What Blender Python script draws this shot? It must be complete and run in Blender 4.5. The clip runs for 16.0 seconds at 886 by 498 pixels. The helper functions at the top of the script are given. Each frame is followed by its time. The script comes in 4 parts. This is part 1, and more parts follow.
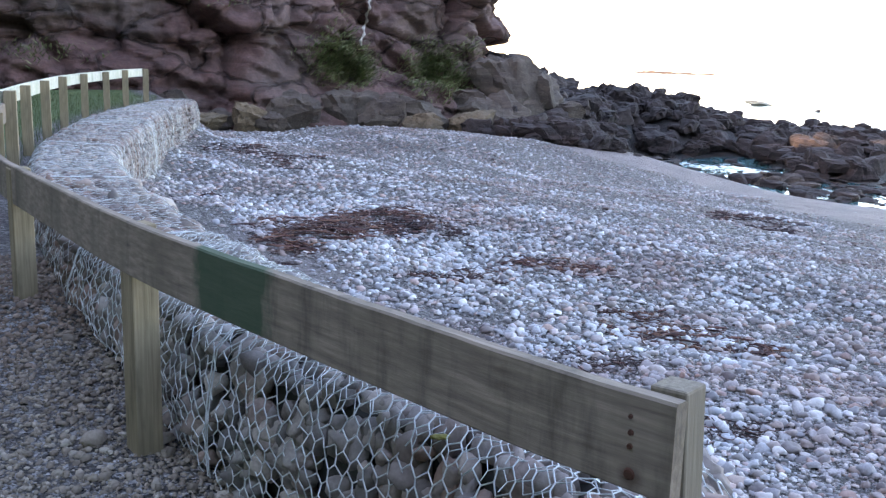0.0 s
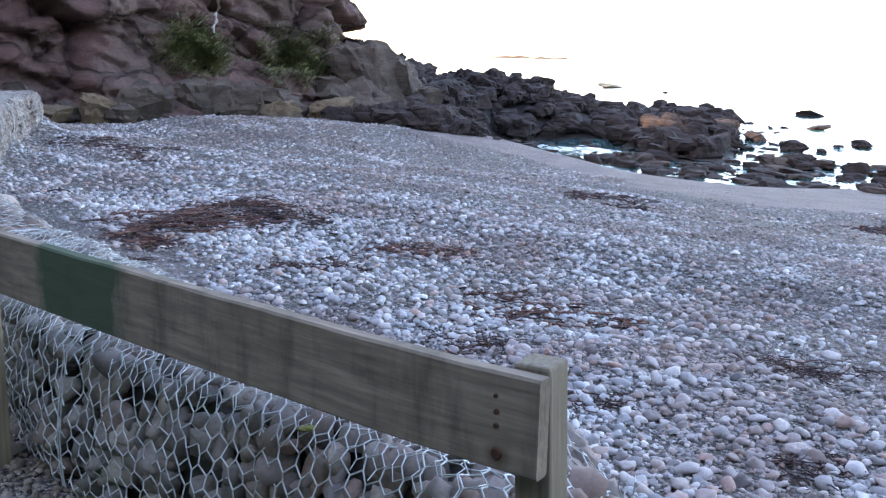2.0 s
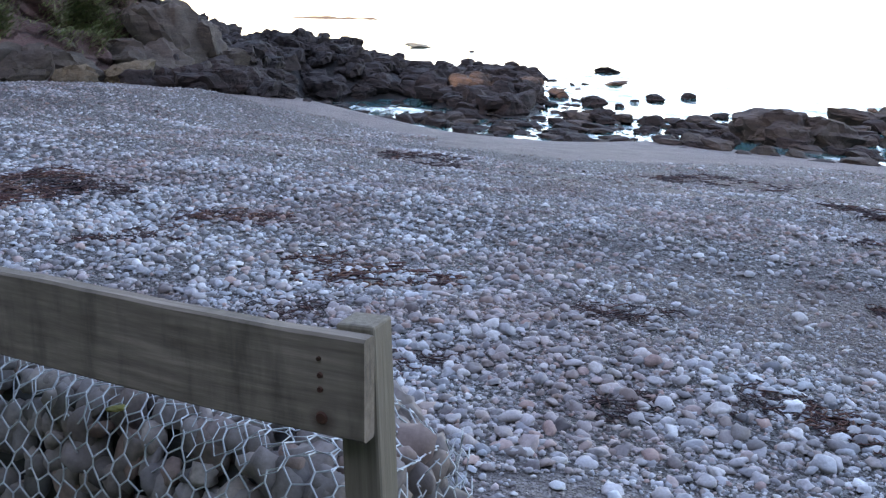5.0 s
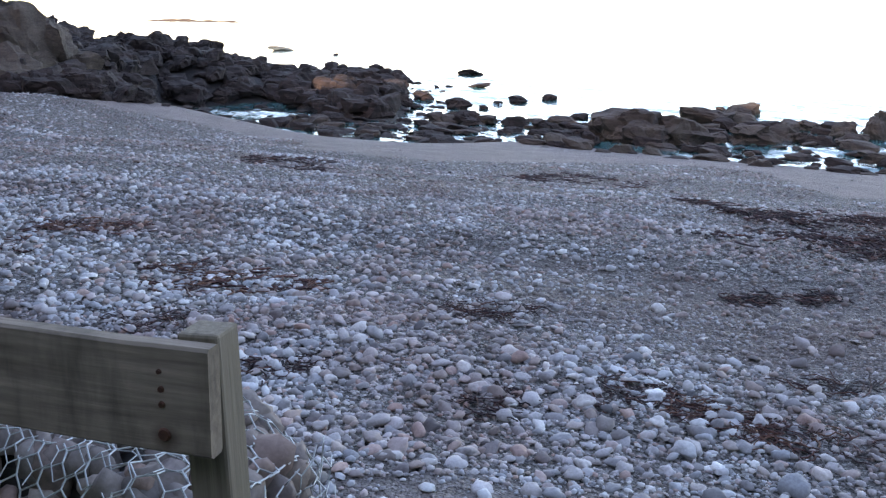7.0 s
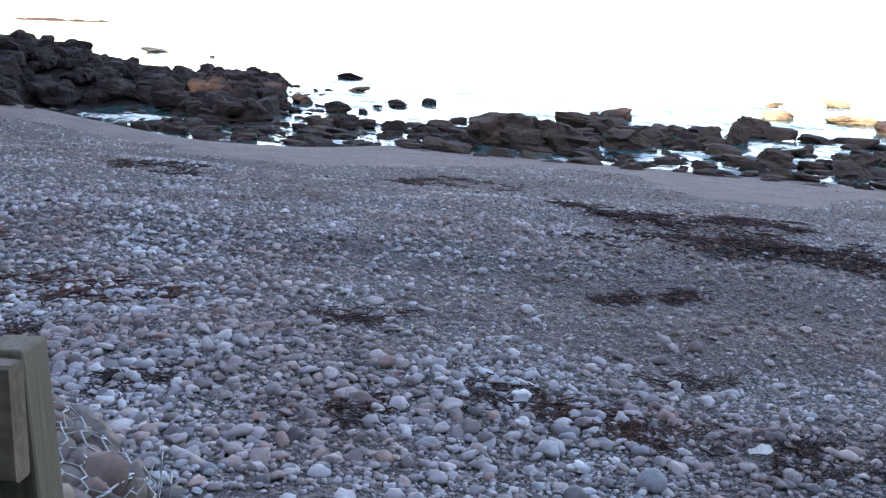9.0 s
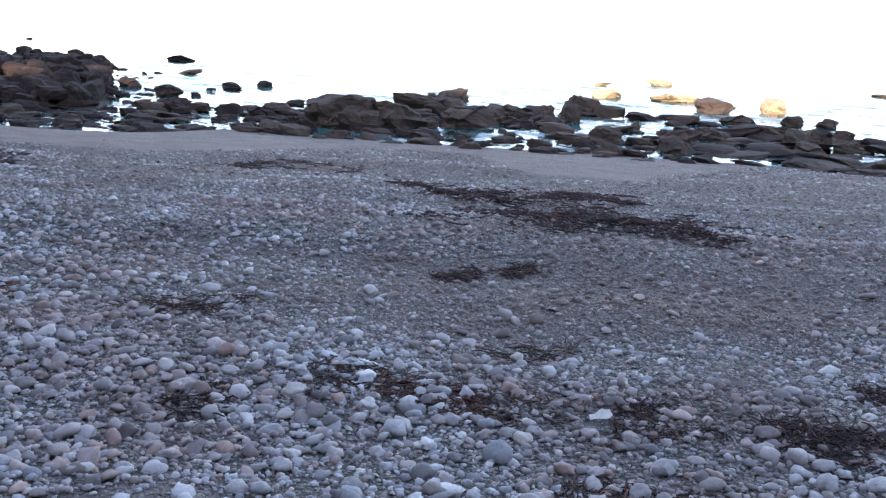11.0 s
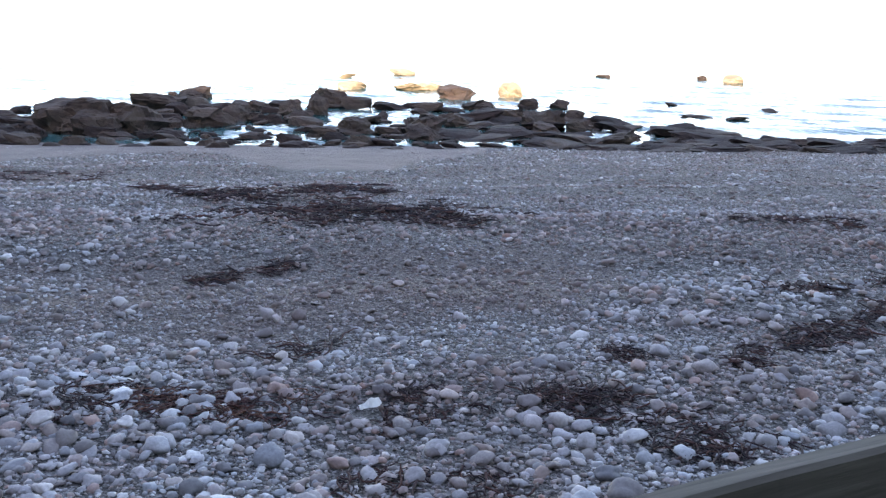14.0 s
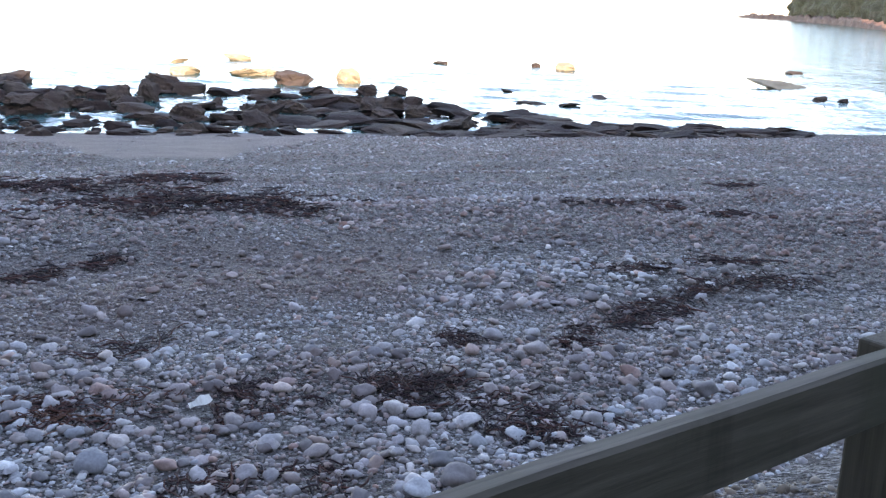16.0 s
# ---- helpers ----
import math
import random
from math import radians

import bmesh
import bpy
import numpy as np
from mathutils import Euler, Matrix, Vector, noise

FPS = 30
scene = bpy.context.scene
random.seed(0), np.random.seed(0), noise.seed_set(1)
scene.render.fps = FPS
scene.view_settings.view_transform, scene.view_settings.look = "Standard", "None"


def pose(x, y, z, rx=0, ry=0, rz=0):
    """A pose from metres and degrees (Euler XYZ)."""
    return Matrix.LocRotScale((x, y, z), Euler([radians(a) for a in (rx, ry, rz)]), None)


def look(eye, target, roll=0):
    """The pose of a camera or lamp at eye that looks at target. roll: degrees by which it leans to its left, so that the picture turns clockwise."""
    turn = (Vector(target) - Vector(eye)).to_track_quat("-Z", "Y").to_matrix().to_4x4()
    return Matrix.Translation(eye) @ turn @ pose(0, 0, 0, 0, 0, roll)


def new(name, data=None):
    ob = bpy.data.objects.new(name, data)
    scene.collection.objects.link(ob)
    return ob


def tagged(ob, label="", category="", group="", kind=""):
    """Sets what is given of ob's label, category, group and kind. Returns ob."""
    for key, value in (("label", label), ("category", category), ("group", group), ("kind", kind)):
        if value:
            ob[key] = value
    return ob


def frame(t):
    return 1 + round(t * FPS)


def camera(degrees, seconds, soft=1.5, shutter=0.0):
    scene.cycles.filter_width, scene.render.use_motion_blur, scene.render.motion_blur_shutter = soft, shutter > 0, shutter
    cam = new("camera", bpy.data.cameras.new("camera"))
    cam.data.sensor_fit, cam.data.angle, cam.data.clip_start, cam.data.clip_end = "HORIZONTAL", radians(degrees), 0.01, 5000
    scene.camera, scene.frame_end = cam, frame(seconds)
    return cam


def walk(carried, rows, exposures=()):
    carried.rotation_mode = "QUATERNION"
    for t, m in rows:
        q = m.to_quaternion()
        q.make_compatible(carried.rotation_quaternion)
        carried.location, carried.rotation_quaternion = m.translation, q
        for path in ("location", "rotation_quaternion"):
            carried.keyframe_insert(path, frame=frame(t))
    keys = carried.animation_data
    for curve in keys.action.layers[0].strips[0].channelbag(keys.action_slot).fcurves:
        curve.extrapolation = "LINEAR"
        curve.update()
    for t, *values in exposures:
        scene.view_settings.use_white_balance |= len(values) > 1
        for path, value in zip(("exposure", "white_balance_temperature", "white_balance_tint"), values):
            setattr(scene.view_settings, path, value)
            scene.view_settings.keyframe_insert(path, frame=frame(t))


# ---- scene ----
cam = camera(49.7, 16.0, soft=1.35)
PATH = [
    (0, (-0.01, -0.124, 1.635), (0.002, 1.837, 1.242), 1.9),
    (0.5, (-0.027, -0.185, 1.654), (0.066, 1.775, 1.265), 2.0),
    (1, (-0.014, -0.141, 1.64), (0.142, 1.815, 1.25), 1.8),
    (1.5, (-0.007, -0.126, 1.634), (0.205, 1.823, 1.234), 1.6),
    (2, (0.009, -0.083, 1.62), (0.301, 1.852, 1.208), 1.3),
    (2.5, (0.018, -0.025, 1.603), (0.419, 1.887, 1.175), 1.8),
    (3, (0.026, 0.0, 1.592), (0.488, 1.893, 1.142), 1.5),
    (3.5, (0.02, -0.015, 1.598), (0.532, 1.863, 1.14), 1.5),
    (6, (0.054, 0.028, 1.573), (0.835, 1.805, 1.091), 1.1),
    (6.5, (0.079, 0.045, 1.566), (0.931, 1.792, 1.094), 1.3),
    (7, (0.099, 0.044, 1.561), (1.005, 1.764, 1.091), 1.2),
    (7.5, (0.131, 0.034, 1.561), (1.096, 1.723, 1.097), 1.3),
    (8, (0.166, 0.032, 1.554), (1.183, 1.694, 1.1), 1.5),
    (8.5, (0.199, 0.02, 1.558), (1.261, 1.654, 1.106), 1.8),
    (11, (0.318, 0.088, 1.499), (1.681, 1.471, 1.021), 2.3),
    (11.5, (0.325, 0.083, 1.497), (1.739, 1.414, 1.017), 2.0),
    (12, (0.343, 0.09, 1.493), (1.803, 1.369, 1.013), 2.1),
    (12.5, (0.361, 0.096, 1.489), (1.866, 1.32, 1.004), 2.0),
    (13, (0.395, 0.117, 1.474), (1.953, 1.271, 0.986), 1.9),
    (13.5, (0.393, 0.119, 1.478), (2.016, 1.185, 0.995), 1.9),
    (14, (0.393, 0.114, 1.476), (2.063, 1.105, 0.998), 0.9),
    (14.5, (0.402, 0.11, 1.478), (2.118, 1.016, 0.994), 0.5),
    (15, (0.422, 0.097, 1.481), (2.175, 0.923, 0.987), 1.4),
    (15.5, (0.459, 0.1, 1.473), (2.245, 0.849, 0.976), 2.1),
    (16, (0.462, 0.064, 1.485), (2.27, 0.759, 0.987), 1.9),
]
walk(cam, [(t, look(eye, target, roll)) for t, eye, target, roll in PATH], [(0, 3.32, 7300, 22), (3.5, 2.93, 7300, 22), (7, 2.57, 7300, 22), (8.5, 2.43, 7300, 22), (11, 2.43, 7300, 22), (16, 2.54, 7300, 22)])

# ---- world, sun, exposure ----
SUN_EL, SUN_AZ = radians(20.0), radians(240.0)  # azimuth clockwise from +y
world = bpy.data.worlds.new("sky")
scene.world = world
world.use_nodes = True
wn, wl = world.node_tree.nodes, world.node_tree.links
sky = wn.new("ShaderNodeTexSky")
sky.sky_type = "NISHITA"
sky.sun_disc = False
sky.sun_elevation, sky.sun_rotation = SUN_EL, SUN_AZ
sky.air_density, sky.dust_density, sky.ozone_density = 1.0, 0.7, 1.0
wn["Background"].inputs["Strength"].default_value = 0.15
wl.new(sky.outputs[0], wn["Background"].inputs["Color"])
sun = new("sun", bpy.data.lights.new("sun", "SUN"))
sun.data.energy, sun.data.angle, sun.data.color = 2.6, radians(0.5), (1.0, 0.86, 0.68)
sun_from = Vector((math.sin(SUN_AZ) * math.cos(SUN_EL), math.cos(SUN_AZ) * math.cos(SUN_EL), math.sin(SUN_EL)))
sun.matrix_world = look(sun_from * 100, (0, 0, 0))

SEA = -3.9
rng = np.random.default_rng(7)


# ---- materials ----
def material(name, rough=0.8, metal=0.0, spec=0.5):
    m = bpy.data.materials.new(name)
    m.use_nodes = True
    t = m.node_tree
    b = t.nodes["Principled BSDF"]
    b.inputs["Roughness"].default_value = rough
    b.inputs["Metallic"].default_value = metal
    b.inputs["Specular IOR Level"].default_value = spec
    return m, t, b


def node(t, kind, **values):
    n = t.nodes.new(kind)
    for key, value in values.items():
        n.inputs[key.replace("_", " ")].default_value = value
    return n


def place(t):
    return t.nodes.new("ShaderNodeNewGeometry").outputs["Position"]


def stretched(t, vec, scale, turn=(0, 0, 0)):
    n = t.nodes.new("ShaderNodeMapping")
    n.inputs["Scale"].default_value = scale
    n.inputs["Rotation"].default_value = turn
    t.links.new(vec, n.inputs["Vector"])
    return n.outputs[0]


def noise_tex(t, vec, scale, detail=4.0, rough=0.55):
    n = node(t, "ShaderNodeTexNoise", Scale=scale, Detail=detail, Roughness=rough)
    t.links.new(vec, n.inputs["Vector"])
    return n.outputs["Fac"]


def cells(t, vec, scale, out="Distance", feature="F1"):
    n = t.nodes.new("ShaderNodeTexVoronoi")
    n.feature = feature
    n.inputs["Scale"].default_value = scale
    t.links.new(vec, n.inputs["Vector"])
    return n.outputs[out]


def ramp(t, fac, stops):
    n = t.nodes.new("ShaderNodeValToRGB")
    e = n.color_ramp.elements
    while len(e) < len(stops):
        e.new(0.5)
    for k, (p, c) in enumerate(stops):
        e[k].position = p
        e[k].color = (*c, 1) if isinstance(c, tuple) else (c, c, c, 1)
    t.links.new(fac, n.inputs[0])
    return n.outputs[0]


def mix(t, fac, a, b, kind="MIX"):
    n = t.nodes.new("ShaderNodeMix")
    n.data_type, n.blend_type = "RGBA", kind
    for slot, v in ((0, fac), (6, a), (7, b)):
        if isinstance(v, (int, float)):
            n.inputs[slot].default_value = v
        elif isinstance(v, tuple):
            n.inputs[slot].default_value = (*v, 1)
        else:
            t.links.new(v, n.inputs[slot])
    return n.outputs[2]


def sums(t, op, a, b=0.0):
    n = t.nodes.new("ShaderNodeMath")
    n.operation = op
    for k, v in enumerate((a, b)):
        if isinstance(v, (int, float)):
            n.inputs[k].default_value = v
        else:
            t.links.new(v, n.inputs[k])
    return n.outputs[0]


def bump(t, b, height, strength, distance):
    n = node(t, "ShaderNodeBump", Strength=strength, Distance=distance)
    t.links.new(height, n.inputs["Height"])
    if b.inputs["Normal"].links:
        t.links.new(b.inputs["Normal"].links[0].from_socket, n.inputs["Normal"])
    t.links.new(n.outputs[0], b.inputs["Normal"])


def stone_material(name, tints, rough=0.75, island=True):
    m, t, b = material(name, rough, spec=0.4)
    g = t.nodes.new("ShaderNodeNewGeometry")
    r = g.outputs["Random Per Island"] if island else t.nodes.new("ShaderNodeObjectInfo").outputs["Random"]
    n = len(tints)
    base = ramp(t, r, [(k / max(1, n - 1), c) for k, c in enumerate(tints)])
    speck = noise_tex(t, g.outputs["Position"], 60.0, 5)
    col = mix(t, 0.55, base, ramp(t, speck, [(0.3, 0.45), (0.7, 1.0)]), "MULTIPLY")
    patch = noise_tex(t, g.outputs["Position"], 0.42, 5)
    col = mix(t, ramp(t, patch, [(0.44, 0.0), (0.60, 0.85)]), col, mix(t, 1.0, col, (0.66, 0.52, 0.48), "MULTIPLY"))
    t.links.new(col, b.inputs["Base Color"])
    bump(t, b, noise_tex(t, g.outputs["Position"], 90.0, 3), 0.25, 0.004)
    return m


PALE = [(0.112, 0.112, 0.125), (0.5, 0.512, 0.537), (0.25, 0.263, 0.288), (0.65, 0.65, 0.65), (0.325, 0.35, 0.388), (0.425, 0.3, 0.263),
        (0.55, 0.562, 0.6), (0.163, 0.15, 0.156), (0.45, 0.469, 0.5), (0.35, 0.288, 0.263), (0.7, 0.7, 0.7), (0.275, 0.294, 0.325), (0.213, 0.188, 0.181)]
FINE = [(0.109, 0.102, 0.102), (0.319, 0.312, 0.326), (0.203, 0.181, 0.174), (0.435, 0.435, 0.45), (0.246, 0.203, 0.189), (0.362, 0.304, 0.29), (0.16, 0.152, 0.16), (0.522, 0.522, 0.536), (0.189, 0.16, 0.145)]
M_PEBBLE = stone_material("pale_cobbles", PALE)
M_SHINGLE = stone_material("mixed_shingle", FINE)
M_PATH = stone_material("path_gravel", [(0.10, 0.080, 0.060), (0.23, 0.185, 0.142), (0.155, 0.122, 0.094), (0.34, 0.295, 0.24), (0.195, 0.15, 0.115), (0.12, 0.097, 0.075)])
M_COBBLE = stone_material("cobble_stone", PALE, island=False)
M_FILL = stone_material("gabion_stone", [(0.13, 0.122, 0.115), (0.29, 0.265, 0.245), (0.19, 0.178, 0.175), (0.42, 0.37, 0.32), (0.25, 0.235, 0.228), (0.33, 0.24, 0.20)])
M_FILL_ONE = stone_material("gabion_stone_loose", [(0.13, 0.122, 0.115), (0.29, 0.265, 0.245), (0.19, 0.178, 0.175), (0.42, 0.37, 0.32), (0.25, 0.235, 0.228), (0.33, 0.24, 0.20)], island=False)


def ground_material():
    m, t, b = material("beach_ground", 0.85)
    p = place(t)
    grit = mix(t, 0.5, cells(t, p, 22.0, "Color"), cells(t, p, 55.0, "Color"))
    gcol = ramp(t, grit, [(0.28, (0.014, 0.012, 0.012)), (0.5, (0.07, 0.061, 0.058)), (0.72, (0.27, 0.258, 0.255))])
    fine = ramp(t, noise_tex(t, p, 45.0, 5), [(0.35, (0.06, 0.049, 0.045)), (0.7, (0.14, 0.117, 0.107))])
    gravel = mix(t, ramp(t, noise_tex(t, p, 0.8, 4), [(0.42, 0.05), (0.66, 0.55)]), gcol, fine)
    sand = ramp(t, noise_tex(t, p, 0.9, 6), [(0.3, (0.150, 0.122, 0.118)), (0.7, (0.215, 0.180, 0.172))])
    smoothed = t.nodes.new("ShaderNodeAttribute")
    smoothed.attribute_name = "sand"
    is_sand = smoothed.outputs["Fac"]
    flat = t.nodes.new("ShaderNodeAttribute")
    flat.attribute_name = "flat"
    mud = ramp(t, noise_tex(t, p, 28.0, 6, 0.65), [(0.37, (0.036, 0.026, 0.023)), (0.52, (0.122, 0.090, 0.082)), (0.68, (0.25, 0.208, 0.195))])
    col = mix(t, is_sand, mix(t, sums(t, "MULTIPLY", flat.outputs["Fac"], 0.8), gravel, mud), sand)
    bank = t.nodes.new("ShaderNodeAttribute")
    bank.attribute_name = "reef"
    weed = ramp(t, noise_tex(t, p, 2.0, 6), [(0.3, (0.008, 0.006, 0.006)), (0.7, (0.026, 0.018, 0.017))])
    col = mix(t, bank.outputs["Fac"], col, weed)
    # turf on the land behind the far fence
    land = t.nodes.new("ShaderNodeAttribute")
    land.attribute_name = "turf"
    turf = ramp(t, noise_tex(t, p, 3.0, 6), [(0.3, (0.035, 0.06, 0.016)), (0.7, (0.075, 0.12, 0.03))])
    col = mix(t, land.outputs["Fac"], col, turf)
    t.links.new(col, b.inputs["Base Color"])
    bump(t, b, cells(t, p, 22.0), 1.0, 0.045)
    bump(t, b, cells(t, p, 60.0), 0.9, 0.018)
    bump(t, b, noise_tex(t, p, 3.0, 6), 0.3, 0.08)
    return m


M_GROUND = ground_material()


def cliff_material(name, a, b2, c, wet=0.85, scale=1.0, joints=0.0):
    m, t, b = material(name, wet, spec=0.35)
    p = place(t)
    beds = stretched(t, p, (0.25, 0.25, 1.1), (0.25, 0.1, 0))
    n1 = noise_tex(t, beds, 0.9 * scale, 8, 0.62)
    n2 = noise_tex(t, p, 0.25 * scale, 5)
    col = ramp(t, n1, [(0.28, a), (0.5, b2), (0.72, c)])
    col = mix(t, ramp(t, n2, [(0.46, 0.0), (0.66, 0.4)]), col, (0.105, 0.09, 0.07) if max(c) > 0.1 else c)
    fine = noise_tex(t, p, 6.0 * scale, 8, 0.7)
    col = mix(t, 0.7, col, ramp(t, fine, [(0.3, 0.35), (0.65, 1.0)]), "MULTIPLY")
    if joints:
        # dark joint lines between the blocks, sunk by the same mask
        warp = t.nodes.new("ShaderNodeVectorMath")
        warp.operation = "ADD"
        wob = t.nodes.new("ShaderNodeTexNoise")
        wob.inputs["Scale"].default_value = 0.7
        t.links.new(p, wob.inputs["Vector"])
        t.links.new(stretched(t, p, (0.32, 0.32, 0.75), (0.22, 0.12, 0)), warp.inputs[0])
        t.links.new(stretched(t, wob.outputs["Color"], (0.6, 0.6, 0.6)), warp.inputs[1])
        for size, depth in ((0.8, 0.30),):
            gap = ramp(t, cells(t, warp.outputs[0], size, "Distance", "DISTANCE_TO_EDGE"), [(0.0, 0.0), (0.05, 1.0)])
            col = mix(t, joints, col, ramp(t, gap, [(0.0, 0.25), (0.6, 1.0)]), "MULTIPLY")
            bump(t, b, gap, 0.9, depth)
    t.links.new(col, b.inputs["Base Color"])
    bump(t, b, n1, 0.8, 0.5 / scale)
    bump(t, b, fine, 0.6, 0.12 / scale)
    return m


M_CLIFF = cliff_material("red_brown_sandstone", (0.036, 0.0175, 0.0165), (0.110, 0.054, 0.048), (0.188, 0.114, 0.102), joints=0.6)
M_APRON = cliff_material("grey_brown_boulder", (0.032, 0.022, 0.018), (0.068, 0.049, 0.039), (0.118, 0.087, 0.070), scale=2.0)
M_OCHRE = cliff_material("lichen_stained_boulder", (0.07, 0.05, 0.032), (0.14, 0.095, 0.055), (0.20, 0.15, 0.10), scale=2.0)
M_REEF = cliff_material("dark_weedy_rock", (0.011, 0.0074, 0.0072), (0.024, 0.0160, 0.0150), (0.050, 0.033, 0.030), 0.9, 2.5)
M_LEDGE = cliff_material("wet_brown_rock", (0.026, 0.0185, 0.016), (0.056, 0.040, 0.034), (0.105, 0.077, 0.064), 0.85, 2.5)
M_HEAD = cliff_material("grassy_headland_rock", (0.085, 0.06, 0.04), (0.13, 0.12, 0.06), (0.20, 0.155, 0.10), 0.85, 0.15)
M_FOOT = cliff_material("red_rock_platform", (0.16, 0.085, 0.06), (0.25, 0.14, 0.10), (0.34, 0.22, 0.16), 0.85, 0.3)
# pale ochre puts low sunlight into the rock colour, besides the sun lamp
M_LIT_TINT = cliff_material("sunlit_tint_sea_rock", (0.26, 0.205, 0.13), (0.42, 0.345, 0.23), (0.55, 0.47, 0.34), 0.8, 1.5)


def wood_material(name, a, b2, stain, grain_scale=(1.2, 30.0, 22.0), turn=0.0, paint=False):
    m, t, b = material(name, 0.8, spec=0.3)
    tc = t.nodes.new("ShaderNodeTexCoord").outputs["Object"]
    spin = stretched(t, tc, (1, 1, 1), (0, 0, radians(turn)))
    grain = noise_tex(t, stretched(t, spin, grain_scale), 2.0, 6, 0.6)
    col = ramp(t, grain, [(0.3, a), (0.7, b2)])
    blot = noise_tex(t, stretched(t, tc, (2.2, 2.0, 0.8)), 1.6, 5)
    col = mix(t, ramp(t, blot, [(0.45, 0.0), (0.7, 0.8)]), col, stain)
    drip = noise_tex(t, stretched(t, tc, (5.0, 5.0, 1.1)), 1.6, 5, 0.65)
    col = mix(t, ramp(t, drip, [(0.54, 0.0), (0.70, 0.5)]), col, (0.04, 0.034, 0.025))
    if paint:
        # a worn patch of green paint on one stretch of the board
        sep = t.nodes.new("ShaderNodeSeparateXYZ")
        t.links.new(tc, sep.inputs[0])
        wob = sums(t, "MULTIPLY", sums(t, "SUBTRACT", noise_tex(t, tc, 9.0, 5), 0.5), 0.16)
        off = sums(t, "ABSOLUTE", sums(t, "ADD", sums(t, "ADD", sep.outputs[0], 0.785), wob))
        col = mix(t, ramp(t, sums(t, "MULTIPLY", off, 4.0), [(0.62, 0.85), (0.80, 0.0)]), col, (0.028, 0.062, 0.034))
        # rust run below the end bolts
        far = t.nodes.new("ShaderNodeVectorMath")
        far.operation = "DISTANCE"
        far.inputs[1].default_value = (0.469, 2.027, 0.660)
        t.links.new(tc, far.inputs[0])
        blur = sums(t, "ADD", far.outputs["Value"], sums(t, "MULTIPLY", noise_tex(t, tc, 30.0, 3), 0.03))
        col = mix(t, ramp(t, blur, [(0.018, 0.85), (0.055, 0.0)]), col, (0.045, 0.022, 0.016))
    t.links.new(col, b.inputs["Base Color"])
    bump(t, b, grain, 0.35, 0.006)
    return m


M_RAIL = wood_material("weathered_rail_timber", (0.13, 0.10, 0.076), (0.28, 0.222, 0.172), (0.115, 0.093, 0.067), turn=44.0, paint=True)
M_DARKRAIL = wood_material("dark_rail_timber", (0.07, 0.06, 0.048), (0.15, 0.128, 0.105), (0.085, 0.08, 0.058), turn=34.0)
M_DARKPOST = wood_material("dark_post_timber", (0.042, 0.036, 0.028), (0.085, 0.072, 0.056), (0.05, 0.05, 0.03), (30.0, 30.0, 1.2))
M_POST = wood_material("weathered_post_timber", (0.155, 0.118, 0.072), (0.30, 0.235, 0.15), (0.11, 0.094, 0.054), (30.0, 30.0, 1.2))
M_ENDPOST = wood_material("weathered_end_post", (0.115, 0.093, 0.068), (0.225, 0.185, 0.14), (0.09, 0.083, 0.052), (30.0, 30.0, 1.2))
M_FARRAIL = wood_material("bleached_rail_timber", (0.40, 0.39, 0.32), (0.56, 0.54, 0.45), (0.34, 0.36, 0.26), turn=70.0)


def plain(name, colour, rough=0.7, metal=0.0, scale=20.0, vary=0.6):
    m, t, b = material(name, rough, metal)
    f = noise_tex(t, place(t), scale, 5)
    dark = tuple(c * vary for c in colour)
    t.links.new(ramp(t, f, [(0.35, dark), (0.65, colour)]), b.inputs["Base Color"])
    return m


M_WIRE = plain("galvanised_wire", (0.57, 0.60, 0.60), 0.5, 0.05, 14.0, 0.6)
# near-black core colour: shade of the gaps between gabion stones
M_GAP_SHADE = plain("gabion_gap_shade", (0.075, 0.069, 0.066), 0.95, 0, 9.0)
M_RUST = plain("rusty_iron", (0.09, 0.035, 0.02), 0.8, 0.3, 60.0)
M_MOSS = plain("yellow_moss", (0.17, 0.15, 0.03), 0.9, 0, 40.0)
M_WHITE = plain("white_plastic", (0.9, 0.9, 0.89), 0.5, 0, 20.0, 0.85)
M_VEIN = plain("pale_mineral_vein", (0.48, 0.43, 0.38), 0.8, 0, 3.0, 0.7)
M_DRY = plain("dry_twig", (0.34, 0.30, 0.24), 0.85, 0, 30.0)


def leaf_material(name, tints, rough=0.7):
    m, t, b = material(name, rough)
    g = t.nodes.new("ShaderNodeNewGeometry")
    t.links.new(ramp(t, g.outputs["Random Per Island"], [(k / (len(tints) - 1), c) for k, c in enumerate(tints)]), b.inputs["Base Color"])
    return m


M_KELP_RED = leaf_material("red_brown_kelp", [(0.018, 0.008, 0.009), (0.085, 0.026, 0.018), (0.030, 0.010, 0.010), (0.15, 0.066, 0.038), (0.055, 0.016, 0.013), (0.014, 0.007, 0.008)], 0.75)
M_TUFT = leaf_material("hanging_grass", [(0.09, 0.13, 0.045), (0.15, 0.19, 0.065), (0.20, 0.20, 0.095), (0.11, 0.15, 0.05)])
M_GRASS = leaf_material("coarse_grass", [(0.03, 0.052, 0.015), (0.06, 0.092, 0.026), (0.095, 0.11, 0.045), (0.04, 0.07, 0.02)])
M_KELP = leaf_material("rotting_kelp", [(0.012, 0.006, 0.008), (0.036, 0.012, 0.012), (0.018, 0.007, 0.009), (0.085, 0.030, 0.020), (0.009, 0.005, 0.007), (0.026, 0.009, 0.010)], 0.8)


